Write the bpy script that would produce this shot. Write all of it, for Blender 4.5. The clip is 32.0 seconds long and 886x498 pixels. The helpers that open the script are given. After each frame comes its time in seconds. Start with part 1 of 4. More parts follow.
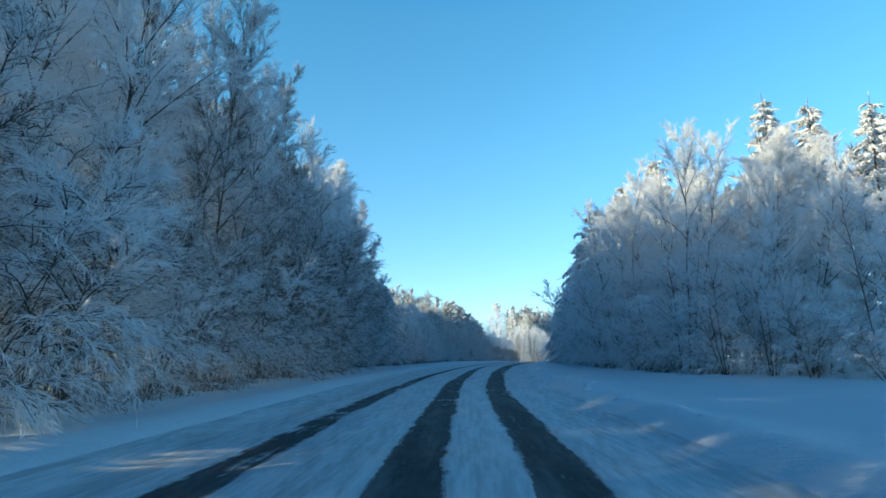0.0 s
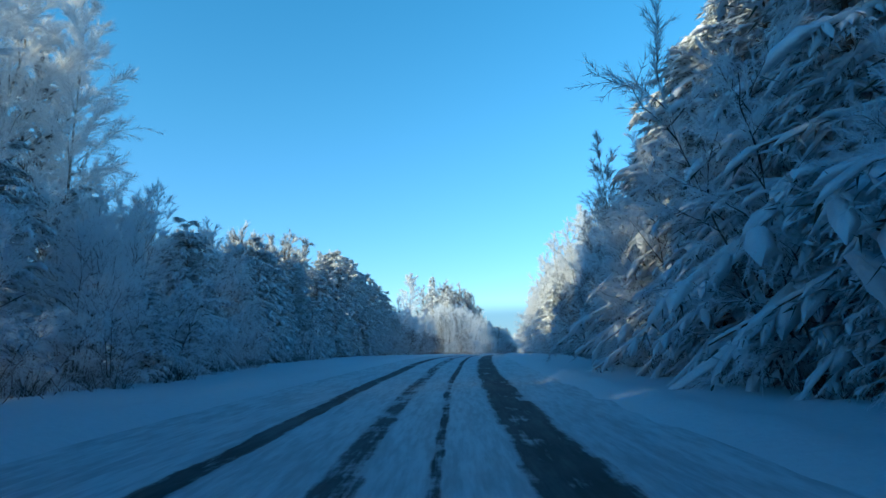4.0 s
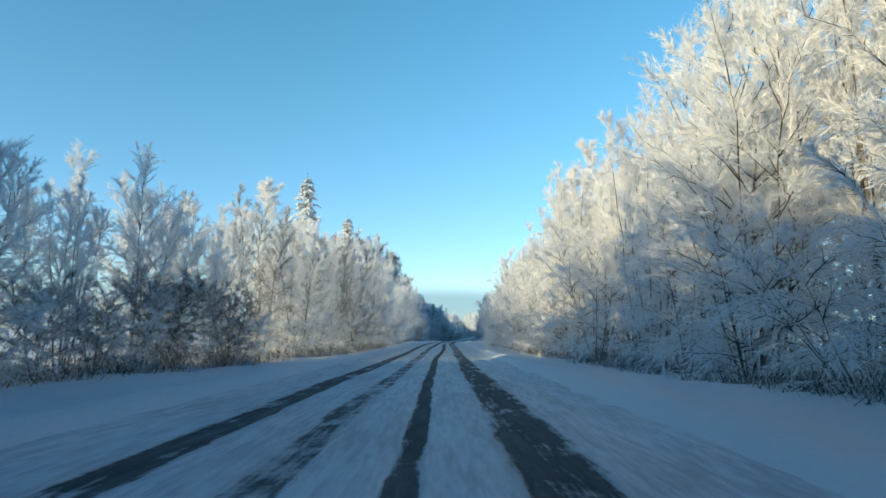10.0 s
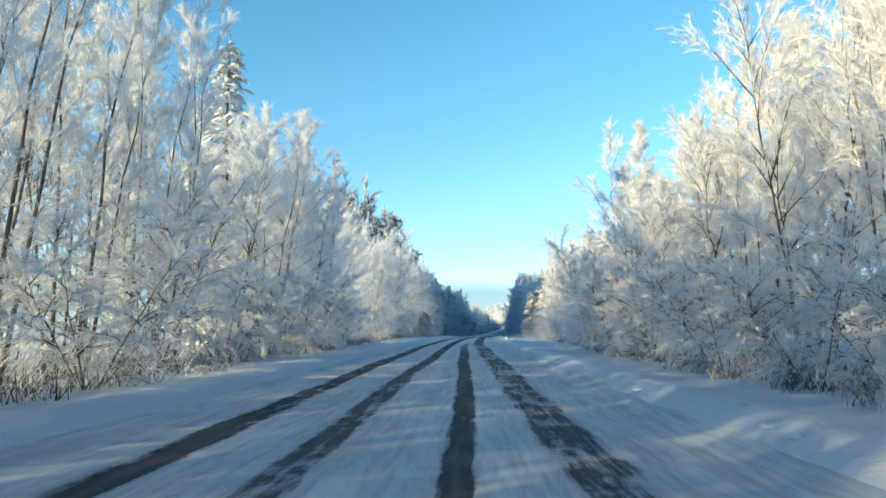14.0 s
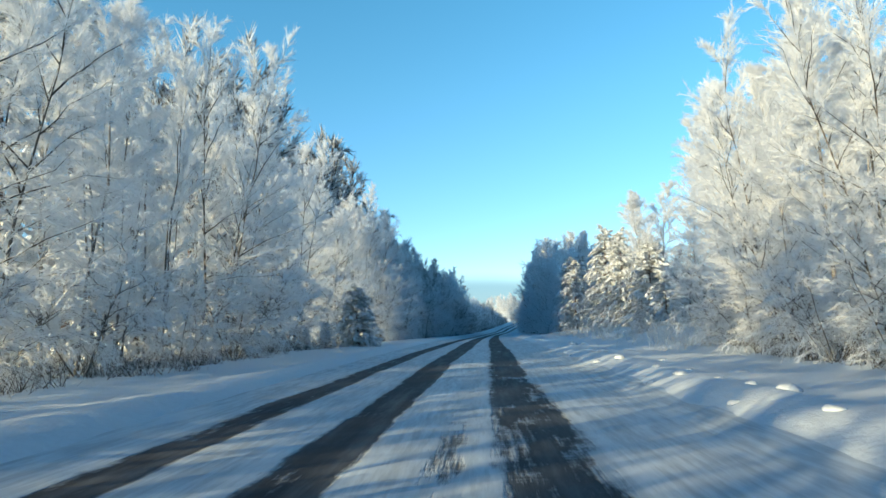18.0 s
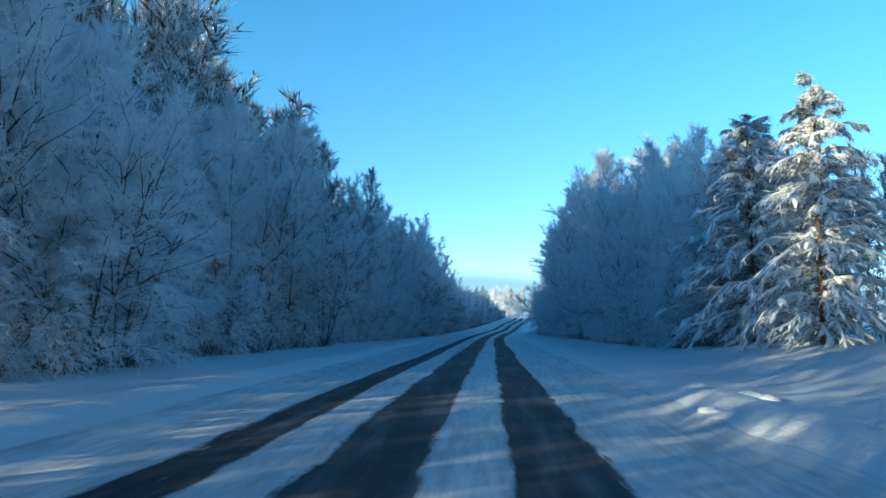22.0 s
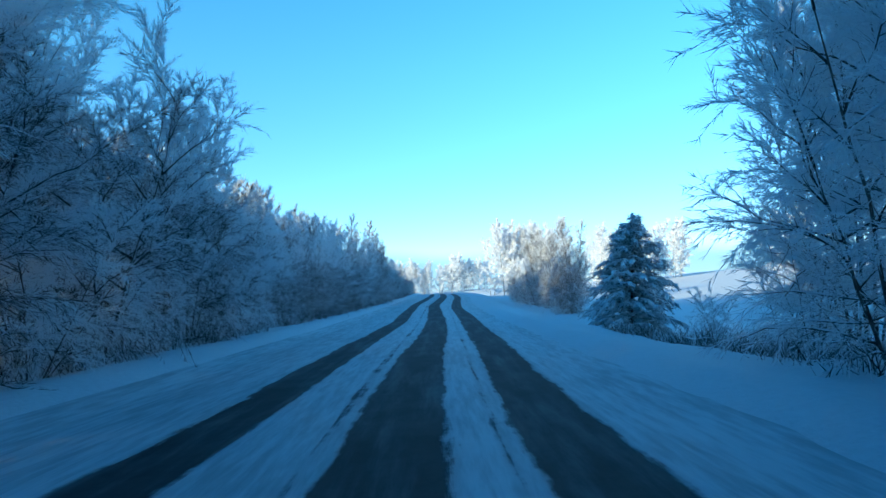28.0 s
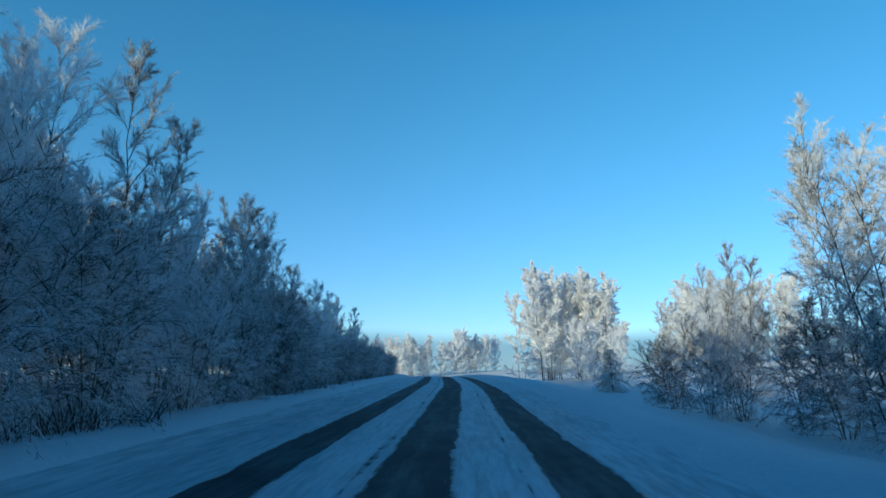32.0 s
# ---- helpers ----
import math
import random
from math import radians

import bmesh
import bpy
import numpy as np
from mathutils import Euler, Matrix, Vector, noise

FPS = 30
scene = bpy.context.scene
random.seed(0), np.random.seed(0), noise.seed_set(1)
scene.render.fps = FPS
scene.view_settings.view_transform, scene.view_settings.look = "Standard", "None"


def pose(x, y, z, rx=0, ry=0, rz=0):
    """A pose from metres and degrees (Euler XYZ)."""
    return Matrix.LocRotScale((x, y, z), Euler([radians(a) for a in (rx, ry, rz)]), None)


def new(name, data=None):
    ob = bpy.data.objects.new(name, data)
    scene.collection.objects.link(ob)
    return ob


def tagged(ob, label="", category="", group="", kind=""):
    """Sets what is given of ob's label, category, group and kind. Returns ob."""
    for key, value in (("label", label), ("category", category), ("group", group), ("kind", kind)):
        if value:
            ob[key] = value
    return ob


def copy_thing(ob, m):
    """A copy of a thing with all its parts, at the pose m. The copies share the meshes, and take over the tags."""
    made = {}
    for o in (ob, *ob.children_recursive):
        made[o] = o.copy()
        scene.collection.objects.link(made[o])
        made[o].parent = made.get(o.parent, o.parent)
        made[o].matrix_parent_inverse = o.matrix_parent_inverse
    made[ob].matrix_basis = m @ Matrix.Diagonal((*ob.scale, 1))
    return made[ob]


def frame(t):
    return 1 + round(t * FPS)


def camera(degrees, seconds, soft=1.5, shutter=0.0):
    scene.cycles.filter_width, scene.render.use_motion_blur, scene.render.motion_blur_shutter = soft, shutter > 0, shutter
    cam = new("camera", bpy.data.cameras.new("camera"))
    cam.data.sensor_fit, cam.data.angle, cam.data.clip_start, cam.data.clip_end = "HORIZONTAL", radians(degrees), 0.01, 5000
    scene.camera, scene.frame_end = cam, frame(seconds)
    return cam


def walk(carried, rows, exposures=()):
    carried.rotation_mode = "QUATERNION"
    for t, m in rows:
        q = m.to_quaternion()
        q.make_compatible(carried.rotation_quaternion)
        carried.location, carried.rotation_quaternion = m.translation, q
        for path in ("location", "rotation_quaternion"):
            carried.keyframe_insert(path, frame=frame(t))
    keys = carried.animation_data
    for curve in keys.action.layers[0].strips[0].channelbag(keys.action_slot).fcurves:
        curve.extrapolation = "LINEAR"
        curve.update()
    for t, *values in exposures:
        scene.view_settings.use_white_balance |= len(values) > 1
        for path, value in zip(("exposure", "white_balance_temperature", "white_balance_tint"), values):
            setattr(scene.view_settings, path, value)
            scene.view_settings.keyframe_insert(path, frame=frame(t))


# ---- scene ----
# A snowbound forest road on a clear, very cold day with a low sun: rime on every twig.

# ---- camera ----
cam = camera(69.3, 32.0, soft=1.5)
PATH = [
    (0, 0.00, -0.00, 1.25, 99.97, 0.10, -0.00),
    (0.5, 0.21, 7.14, 1.34, 99.65, 0.12, -0.75),
    (1, 0.45, 14.27, 1.42, 99.84, 0.21, -1.57),
    (1.5, 0.79, 21.37, 1.52, 99.87, -0.07, -2.21),
    (2, 1.23, 28.45, 1.62, 100.12, -0.29, -2.92),
    (2.5, 1.79, 35.49, 1.72, 99.68, -0.10, -4.08),
    (3, 2.48, 42.49, 1.82, 99.84, 0.12, -5.27),
    (3.5, 3.31, 49.46, 1.91, 99.50, 0.49, -6.67),
    (4, 4.24, 56.39, 2.00, 98.80, 0.59, -7.79),
    (4.5, 5.29, 63.32, 2.07, 97.93, 0.91, -9.33),
    (5, 6.44, 70.25, 2.13, 98.95, 0.72, -9.86),
    (5.5, 7.62, 77.18, 2.19, 100.31, 0.59, -10.21),
    (6, 8.81, 84.10, 2.24, 101.86, 0.60, -10.47),
    (6.5, 10.04, 91.03, 2.30, 103.44, 0.75, -10.70),
    (7, 11.35, 97.95, 2.34, 104.60, 1.12, -11.15),
    (7.5, 12.75, 104.88, 2.38, 105.25, 1.24, -11.55),
    (8, 14.22, 111.79, 2.39, 103.22, 0.89, -12.01),
    (8.5, 15.77, 118.71, 2.39, 102.12, 0.73, -12.38),
    (9, 17.38, 125.62, 2.37, 101.67, 0.37, -12.85),
    (9.5, 19.02, 132.53, 2.34, 98.63, 0.31, -13.42),
    (10, 20.69, 139.44, 2.28, 97.25, -0.45, -14.24),
    (10.5, 22.38, 146.34, 2.22, 96.65, -0.93, -13.58),
    (11, 24.10, 153.23, 2.15, 95.28, -1.31, -13.47),
    (11.5, 25.83, 160.10, 2.06, 94.24, -0.97, -13.74),
    (12, 27.59, 166.95, 1.98, 93.24, -0.73, -13.11),
    (12.5, 29.35, 173.77, 1.90, 95.08, -0.23, -12.94),
    (13, 31.12, 180.59, 1.82, 95.88, -0.12, -12.43),
    (13.5, 32.90, 187.41, 1.76, 96.60, -0.40, -12.52),
    (14, 34.68, 194.23, 1.69, 96.66, -0.50, -12.48),
    (14.5, 36.48, 201.06, 1.64, 96.58, -0.32, -13.09),
    (15, 38.30, 207.90, 1.58, 96.92, -0.04, -13.12),
    (15.5, 40.12, 214.74, 1.52, 97.30, 0.28, -13.03),
    (16, 41.95, 221.59, 1.47, 97.68, 0.64, -12.87),
    (16.5, 43.78, 228.43, 1.41, 98.00, 1.01, -12.67),
    (17, 45.63, 235.29, 1.36, 97.85, 0.95, -12.47),
    (17.5, 47.51, 242.16, 1.31, 97.33, 1.17, -12.26),
    (18, 49.43, 249.02, 1.26, 96.32, 1.30, -12.52),
    (18.5, 51.39, 255.86, 1.22, 96.03, 1.15, -13.03),
    (19, 53.35, 262.70, 1.16, 95.95, 0.96, -13.63),
    (19.5, 55.33, 269.52, 1.11, 95.45, 0.84, -14.73),
    (20, 57.32, 276.31, 1.02, 95.27, 0.22, -14.56),
    (20.5, 59.33, 283.08, 0.94, 94.69, 0.64, -13.84),
    (21, 61.33, 289.82, 0.83, 94.42, 0.89, -13.76),
    (21.5, 63.33, 296.52, 0.74, 95.59, 0.42, -13.13),
    (22, 65.32, 303.20, 0.63, 95.73, -0.59, -13.12),
    (22.5, 67.31, 309.86, 0.50, 95.41, -1.19, -13.45),
    (23, 69.30, 316.50, 0.37, 95.08, -1.42, -13.43),
    (23.5, 71.31, 323.11, 0.22, 94.18, -1.60, -13.23),
    (24, 73.32, 329.71, 0.09, 94.06, -1.20, -13.25),
    (24.5, 75.35, 336.28, -0.05, 93.75, -1.11, -13.13),
    (25, 77.39, 342.82, -0.20, 93.47, -0.58, -13.50),
    (25.5, 79.44, 349.35, -0.33, 93.23, -0.04, -13.98),
    (26, 81.50, 355.87, -0.45, 93.00, 0.48, -14.58),
    (26.5, 83.58, 362.38, -0.57, 92.76, 0.95, -15.29),
    (27, 85.73, 368.84, -0.68, 92.44, 0.93, -16.43),
    (27.5, 87.97, 375.24, -0.77, 92.35, 0.79, -19.96),
    (28, 90.27, 381.59, -0.84, 94.09, 1.22, -21.89),
    (28.5, 92.63, 387.89, -0.87, 97.65, 0.55, -22.63),
    (29, 95.05, 394.14, -0.89, 97.81, -0.45, -20.30),
    (29.5, 97.50, 400.37, -0.90, 97.70, -0.77, -20.13),
    (30, 99.97, 406.57, -0.87, 98.43, -1.30, -19.87),
    (30.5, 102.44, 412.75, -0.83, 99.28, -1.57, -19.78),
    (31, 104.90, 418.91, -0.78, 99.71, -1.51, -20.67),
    (31.5, 107.36, 425.07, -0.71, 100.62, -1.19, -21.08),
    (32, 109.82, 431.23, -0.62, 101.22, -0.15, -21.81),
]

EXPOSURES = [(0, 0.65, 6050, 5), (1.5, 0.65, 5800, 2), (4, 0.42, 5350, 2), (7, 0.48, 6150, 6), (9, 0.42, 6350, 7), (11, 0.52, 6700, 6), (13, 0.8, 6650, 7), (14, 0.74, 6700, 7), (17, 0.5, 6100, 4), (19, 0.62, 6500, 4),
             (21, 0.58, 6000, 5), (22.5, 0.65, 5350, 2), (23.2, 0.75, 5250, 3), (24, 0.98, 5300, 3), (27, 1.05, 5350, 3), (28.2, 0.62, 5350, 3), (29, -0.05, 5350, 3), (30, -0.12, 5350, 3), (32, -0.12, 5400, 3)]
walk(cam, [(t, pose(*row)) for t, *row in PATH], EXPOSURES)

# ---- light ----
SUN_AZ, SUN_EL = 247.0, 11.5          # where the sun stands: degrees clockwise from +y, and above the horizon
world = bpy.data.worlds.new("winter_sky")
scene.world = world
world.use_nodes = True
wt = world.node_tree
wt.nodes.clear()
w_out = wt.nodes.new("ShaderNodeOutputWorld")
w_bg = wt.nodes.new("ShaderNodeBackground")
w_sky = wt.nodes.new("ShaderNodeTexSky")
w_sky.sky_type = "NISHITA"
w_sky.sun_disc = False
w_sky.sun_elevation, w_sky.sun_rotation = radians(SUN_EL), radians(SUN_AZ)
w_sky.air_density, w_sky.dust_density, w_sky.ozone_density = 1.0, 0.0, 2.0
w_bg.inputs["Strength"].default_value = 0.142
w_tint = wt.nodes.new("ShaderNodeMix")             # the deep cold blue of a frosty day
w_tint.data_type, w_tint.blend_type = "RGBA", "MULTIPLY"
w_tint.inputs[0].default_value = 1.0
w_hue = wt.nodes.new("ShaderNodeValToRGB")          # paler towards the horizon
w_hue.color_ramp.elements[0].position, w_hue.color_ramp.elements[0].color = 0.03, (0.84, 1.03, 1.40, 1)
w_hue.color_ramp.elements[1].position, w_hue.color_ramp.elements[1].color = 0.34, (0.73, 1.26, 1.37, 1)
w_hue.color_ramp.elements.new(0.50).color = (0.66, 1.32, 1.42, 1)
w_zenith = w_hue.color_ramp.elements.new(0.68)
w_zenith.color = (0.05, 1.00, 1.85, 1)
w_co = wt.nodes.new("ShaderNodeTexCoord")
w_xyz = wt.nodes.new("ShaderNodeSeparateXYZ")
w_noise = wt.nodes.new("ShaderNodeTexNoise")
w_noise.inputs["Scale"].default_value = 3.0
w_add = wt.nodes.new("ShaderNodeMath")
w_add.operation, w_add.inputs[1].default_value = "MULTIPLY_ADD", 0.03
w_low = wt.nodes.new("ShaderNodeMapRange")          # a low bank of frost mist along the horizon
w_low.interpolation_type = "SMOOTHSTEP"
w_low.inputs[1].default_value, w_low.inputs[2].default_value = 0.088, 0.060
w_low.inputs[3].default_value, w_low.inputs[4].default_value = 0.0, 0.75
w_mist = wt.nodes.new("ShaderNodeMix")
w_mist.data_type = "RGBA"
w_mist.inputs[7].default_value = (1.35, 2.5, 3.3, 1)
wt.links.new(w_co.outputs["Generated"], w_xyz.inputs[0])
wt.links.new(w_co.outputs["Generated"], w_noise.inputs["Vector"])
wt.links.new(w_noise.outputs["Fac"], w_add.inputs[0])
wt.links.new(w_xyz.outputs["Z"], w_add.inputs[2])
wt.links.new(w_add.outputs[0], w_low.inputs[0])
w_top = wt.nodes.new("ShaderNodeMapRange")          # the sky deepens towards the zenith
w_top.inputs[1].default_value, w_top.inputs[2].default_value = 0.56, 0.88
w_top.inputs[3].default_value, w_top.inputs[4].default_value = 1.0, 0.12
w_deep = wt.nodes.new("ShaderNodeVectorMath")
w_deep.operation = "SCALE"
wt.links.new(w_xyz.outputs["Z"], w_top.inputs[0])
wt.links.new(w_sky.outputs[0], w_deep.inputs[0])
wt.links.new(w_top.outputs[0], w_deep.inputs["Scale"])
wt.links.new(w_deep.outputs[0], w_tint.inputs[6])
wt.links.new(w_tint.outputs[2], w_mist.inputs[6])
wt.links.new(w_low.outputs[0], w_mist.inputs[0])
wt.links.new(w_xyz.outputs["Z"], w_hue.inputs[0])
wt.links.new(w_hue.outputs[0], w_tint.inputs[7])
wt.links.new(w_mist.outputs[2], w_bg.inputs[0])
wt.links.new(w_bg.outputs[0], w_out.inputs[0])

sun_data = bpy.data.lights.new("sun", "SUN")
sun_data.energy, sun_data.angle, sun_data.color = 5.2, radians(0.6), (1.0, 0.81, 0.48)
sun = new("sun", sun_data)
az, el = radians(SUN_AZ), radians(SUN_EL)
sun.rotation_mode = "QUATERNION"
sun.rotation_quaternion = Vector((-math.sin(az) * math.cos(el), -math.cos(az) * math.cos(el), -math.sin(el))).to_track_quat("-Z", "Y")
sun.location = (-200, -100, 80)

# ---- materials ----


def material(name):
    m = bpy.data.materials.new(name)
    m.use_nodes = True
    nt = m.node_tree
    nt.nodes.clear()
    return m, nt, nt.nodes.new("ShaderNodeOutputMaterial")


def node(nt, kind, **inputs):
    n = nt.nodes.new(kind)
    for k, v in inputs.items():
        n.inputs[k.replace("_", " ")].default_value = v
    return n


def noise_tex(nt, vec, scale, detail=4.0, rough=0.6):
    n = node(nt, "ShaderNodeTexNoise", Scale=scale, Detail=detail, Roughness=rough)
    if vec is not None:
        nt.links.new(vec, n.inputs["Vector"])
    return n.outputs["Fac"]


def ramp(nt, fac, stops):
    n = nt.nodes.new("ShaderNodeValToRGB")
    el_ = n.color_ramp.elements
    while len(el_) < len(stops):
        el_.new(0.5)
    for e, (p, c) in zip(el_, stops):
        e.position, e.color = p, (*c, 1)
    nt.links.new(fac, n.inputs["Fac"])
    return n.outputs["Color"]


def mixc(nt, fac, a, b):
    n = nt.nodes.new("ShaderNodeMix")
    n.data_type = "RGBA"
    for sock, v in ((n.inputs[0], fac), (n.inputs[6], a), (n.inputs[7], b)):
        if isinstance(v, (int, float)):
            sock.default_value = v
        elif isinstance(v, tuple):
            sock.default_value = (*v, 1)
        else:
            nt.links.new(v, sock)
    return n.outputs[2]


def maths(nt, op, a, b=0.0, c=0.0):
    n = nt.nodes.new("ShaderNodeMath")
    n.operation = op
    for sock, v in zip(n.inputs, (a, b, c)):
        if isinstance(v, (int, float)):
            sock.default_value = v
        else:
            nt.links.new(v, sock)
    return n.outputs[0]


def smooth(nt, v, lo, hi):
    n = nt.nodes.new("ShaderNodeMapRange")
    n.interpolation_type = "SMOOTHSTEP"
    n.inputs[1].default_value, n.inputs[2].default_value = lo, hi
    nt.links.new(v, n.inputs[0])
    return n.outputs[0]


def bumped(nt, height, strength, distance):
    n = node(nt, "ShaderNodeBump", Strength=strength, Distance=distance)
    nt.links.new(height, n.inputs["Height"])
    return n.outputs["Normal"]


def snow_material(name, tint=(0.72, 0.765, 0.78), grain=1.0):
    m, nt, out = material(name)
    geo = nt.nodes.new("ShaderNodeNewGeometry")
    big = noise_tex(nt, geo.outputs["Position"], 0.35 * grain)
    fine = noise_tex(nt, geo.outputs["Position"], 9.0 * grain, 6.0, 0.65)
    b = node(nt, "ShaderNodeBsdfPrincipled", Roughness=0.62)
    b.inputs["Specular IOR Level"].default_value = 0.25
    col = mixc(nt, big, tuple(c * 0.93 for c in tint), tint)
    nt.links.new(mixc(nt, smooth(nt, fine, 0.3, 0.75), tuple(c * 0.9 for c in tint), col), b.inputs["Base Color"])
    nt.links.new(bumped(nt, maths(nt, "ADD", maths(nt, "MULTIPLY", big, 3.0), fine), 0.5, 0.05), b.inputs["Normal"])
    nt.links.new(b.outputs[0], out.inputs[0])
    return m


def rime_material(name, white, wood, share, glow=0.35):
    """Rime-coated twigs: white needles of ice with bare wood showing through, some light passing."""
    m, nt, out = material(name)
    geo = nt.nodes.new("ShaderNodeNewGeometry")
    info = nt.nodes.new("ShaderNodeObjectInfo")
    n = noise_tex(nt, geo.outputs["Position"], 1.5, 5.0, 0.65)
    pick = maths(nt, "ADD", maths(nt, "MULTIPLY", geo.outputs["Random Per Island"], 0.34), maths(nt, "MULTIPLY", n, 0.80))
    pick = maths(nt, "ADD", pick, maths(nt, "MULTIPLY", info.outputs["Random"], 0.12))
    col = mixc(nt, smooth(nt, pick, share - 0.12, share + 0.12), wood, white)
    d = node(nt, "ShaderNodeBsdfPrincipled", Roughness=0.75)
    d.inputs["Specular IOR Level"].default_value = 0.2
    t = nt.nodes.new("ShaderNodeBsdfTranslucent")
    nt.links.new(col, d.inputs["Base Color"])
    nt.links.new(col, t.inputs["Color"])
    mx = nt.nodes.new("ShaderNodeMixShader")
    mx.inputs[0].default_value = glow
    nt.links.new(d.outputs[0], mx.inputs[1])
    nt.links.new(t.outputs[0], mx.inputs[2])
    nt.links.new(mx.outputs[0], out.inputs[0])
    return m


def bark_material(name, dark, light, snow_from=0.25):
    """Bark, with snow lying on whatever faces upward."""
    m, nt, out = material(name)
    geo = nt.nodes.new("ShaderNodeNewGeometry")
    n = noise_tex(nt, geo.outputs["Position"], 6.0, 5.0)
    xyz = nt.nodes.new("ShaderNodeSeparateXYZ")
    nt.links.new(geo.outputs["Normal"], xyz.inputs[0])
    lie = maths(nt, "ADD", xyz.outputs["Z"], maths(nt, "MULTIPLY", maths(nt, "SUBTRACT", n, 0.5), 0.9))
    col = mixc(nt, smooth(nt, lie, snow_from - 0.1, snow_from + 0.15), mixc(nt, smooth(nt, n, 0.35, 0.65), dark, light), (0.82, 0.84, 0.86))
    b = node(nt, "ShaderNodeBsdfPrincipled", Roughness=0.85)
    nt.links.new(col, b.inputs["Base Color"])
    nt.links.new(bumped(nt, n, 0.6, 0.03), b.inputs["Normal"])
    nt.links.new(b.outputs[0], out.inputs[0])
    return m


def needle_material(name, green, frost, share):
    m, nt, out = material(name)
    geo = nt.nodes.new("ShaderNodeNewGeometry")
    n = noise_tex(nt, geo.outputs["Position"], 2.5, 3.0)
    pick = maths(nt, "ADD", maths(nt, "MULTIPLY", geo.outputs["Random Per Island"], 0.6), maths(nt, "MULTIPLY", n, 0.5))
    col = mixc(nt, smooth(nt, pick, share - 0.15, share + 0.15), green, frost)
    b = node(nt, "ShaderNodeBsdfPrincipled", Roughness=0.7)
    nt.links.new(col, b.inputs["Base Color"])
    nt.links.new(b.outputs[0], out.inputs[0])
    return m


def road_material():
    """Packed snow polished by traffic, with the asphalt swept bare in the wheel tracks."""
    m, nt, out = material("packed_snow_road")
    at = nt.nodes.new("ShaderNodeAttribute")
    at.attribute_name = "bare"
    uv = nt.nodes.new("ShaderNodeUVMap")
    uv.uv_map = "lane"
    mp = node(nt, "ShaderNodeMapping")
    mp.inputs["Scale"].default_value = (1.0, 0.10, 1.0)
    nt.links.new(uv.outputs[0], mp.inputs[0])
    streak = noise_tex(nt, mp.outputs[0], 2.6, 6.0, 0.65)
    streak2 = noise_tex(nt, mp.outputs[0], 11.0, 4.0, 0.6)
    blot = noise_tex(nt, uv.outputs[0], 1.1, 5.0, 0.7)
    grain = noise_tex(nt, uv.outputs[0], 26.0, 5.0, 0.7)
    k = maths(nt, "ADD", at.outputs["Fac"], maths(nt, "MULTIPLY", maths(nt, "SUBTRACT", streak, 0.5), 1.15))
    k = maths(nt, "ADD", k, maths(nt, "MULTIPLY", maths(nt, "SUBTRACT", blot, 0.5), 0.8))
    k = maths(nt, "ADD", k, maths(nt, "MULTIPLY", maths(nt, "SUBTRACT", streak2, 0.5), 0.6))
    mp2 = node(nt, "ShaderNodeMapping")
    mp2.inputs["Scale"].default_value = (0.9, 0.35, 1.0)
    mp2.inputs["Rotation"].default_value = (0, 0, 0.5)
    nt.links.new(uv.outputs[0], mp2.inputs[0])
    drift = noise_tex(nt, mp2.outputs[0], 1.0, 6.0, 0.62)                  # powder blown across the tracks
    k = maths(nt, "SUBTRACT", k, maths(nt, "MULTIPLY", smooth(nt, drift, 0.48, 0.80), 0.34))
    bare = smooth(nt, k, 0.36, 0.66)
    dust = maths(nt, "MULTIPLY", bare, maths(nt, "SUBTRACT", 1.0, maths(nt, "MULTIPLY", smooth(nt, streak, 0.42, 0.72), 0.16)))
    snow = mixc(nt, smooth(nt, maths(nt, "ADD", maths(nt, "MULTIPLY", streak, 0.5), maths(nt, "MULTIPLY", streak2, 0.5)), 0.36, 0.62), (0.42, 0.46, 0.47), (0.66, 0.71, 0.72))
    snow = mixc(nt, maths(nt, "MULTIPLY", smooth(nt, k, 0.15, 0.5), 0.35), snow, (0.42, 0.43, 0.44))
    tar = mixc(nt, smooth(nt, blot, 0.3, 0.7), (0.030, 0.031, 0.034), (0.060, 0.061, 0.062))
    b = node(nt, "ShaderNodeBsdfPrincipled")
    nt.links.new(mixc(nt, dust, snow, tar), b.inputs["Base Color"])
    nt.links.new(maths(nt, "ADD", 0.62, maths(nt, "MULTIPLY", bare, 0.15)), b.inputs["Roughness"])
    b.inputs["Specular IOR Level"].default_value = 0.15
    h = maths(nt, "SUBTRACT", maths(nt, "MULTIPLY", grain, 0.15), bare)
    nt.links.new(bumped(nt, h, 0.7, 0.03), b.inputs["Normal"])
    nt.links.new(b.outputs[0], out.inputs[0])
    return m


SNOW = snow_material("lying_snow")
CLUMP = snow_material("clinging_snow", (0.86, 0.87, 0.88), 2.0)
ROAD = road_material()
RIME = rime_material("rimed_twigs", (0.87, 0.88, 0.89), (0.27, 0.22, 0.18), 0.29, 0.48)
# thin rime on aspens; its dark wood also paints shade into thickets and deep wood
RIME_THIN_SHADE = rime_material("thinly_rimed_twigs", (0.82, 0.84, 0.86), (0.075, 0.065, 0.055), 0.595, 0.26)
# whiter copy of the rime: sunlight on the far groves is put into its colour
RIME_SUNLIT = rime_material("thick_rime", (0.90, 0.90, 0.90), (0.55, 0.50, 0.45), 0.12, 0.55)
RIME_MID = rime_material("greyish_rimed_twigs", (0.85, 0.86, 0.87), (0.22, 0.18, 0.14), 0.37, 0.45)
CAKE = rime_material("caked_rime", (0.82, 0.85, 0.88), (0.40, 0.37, 0.34), 0.24, 0.15)
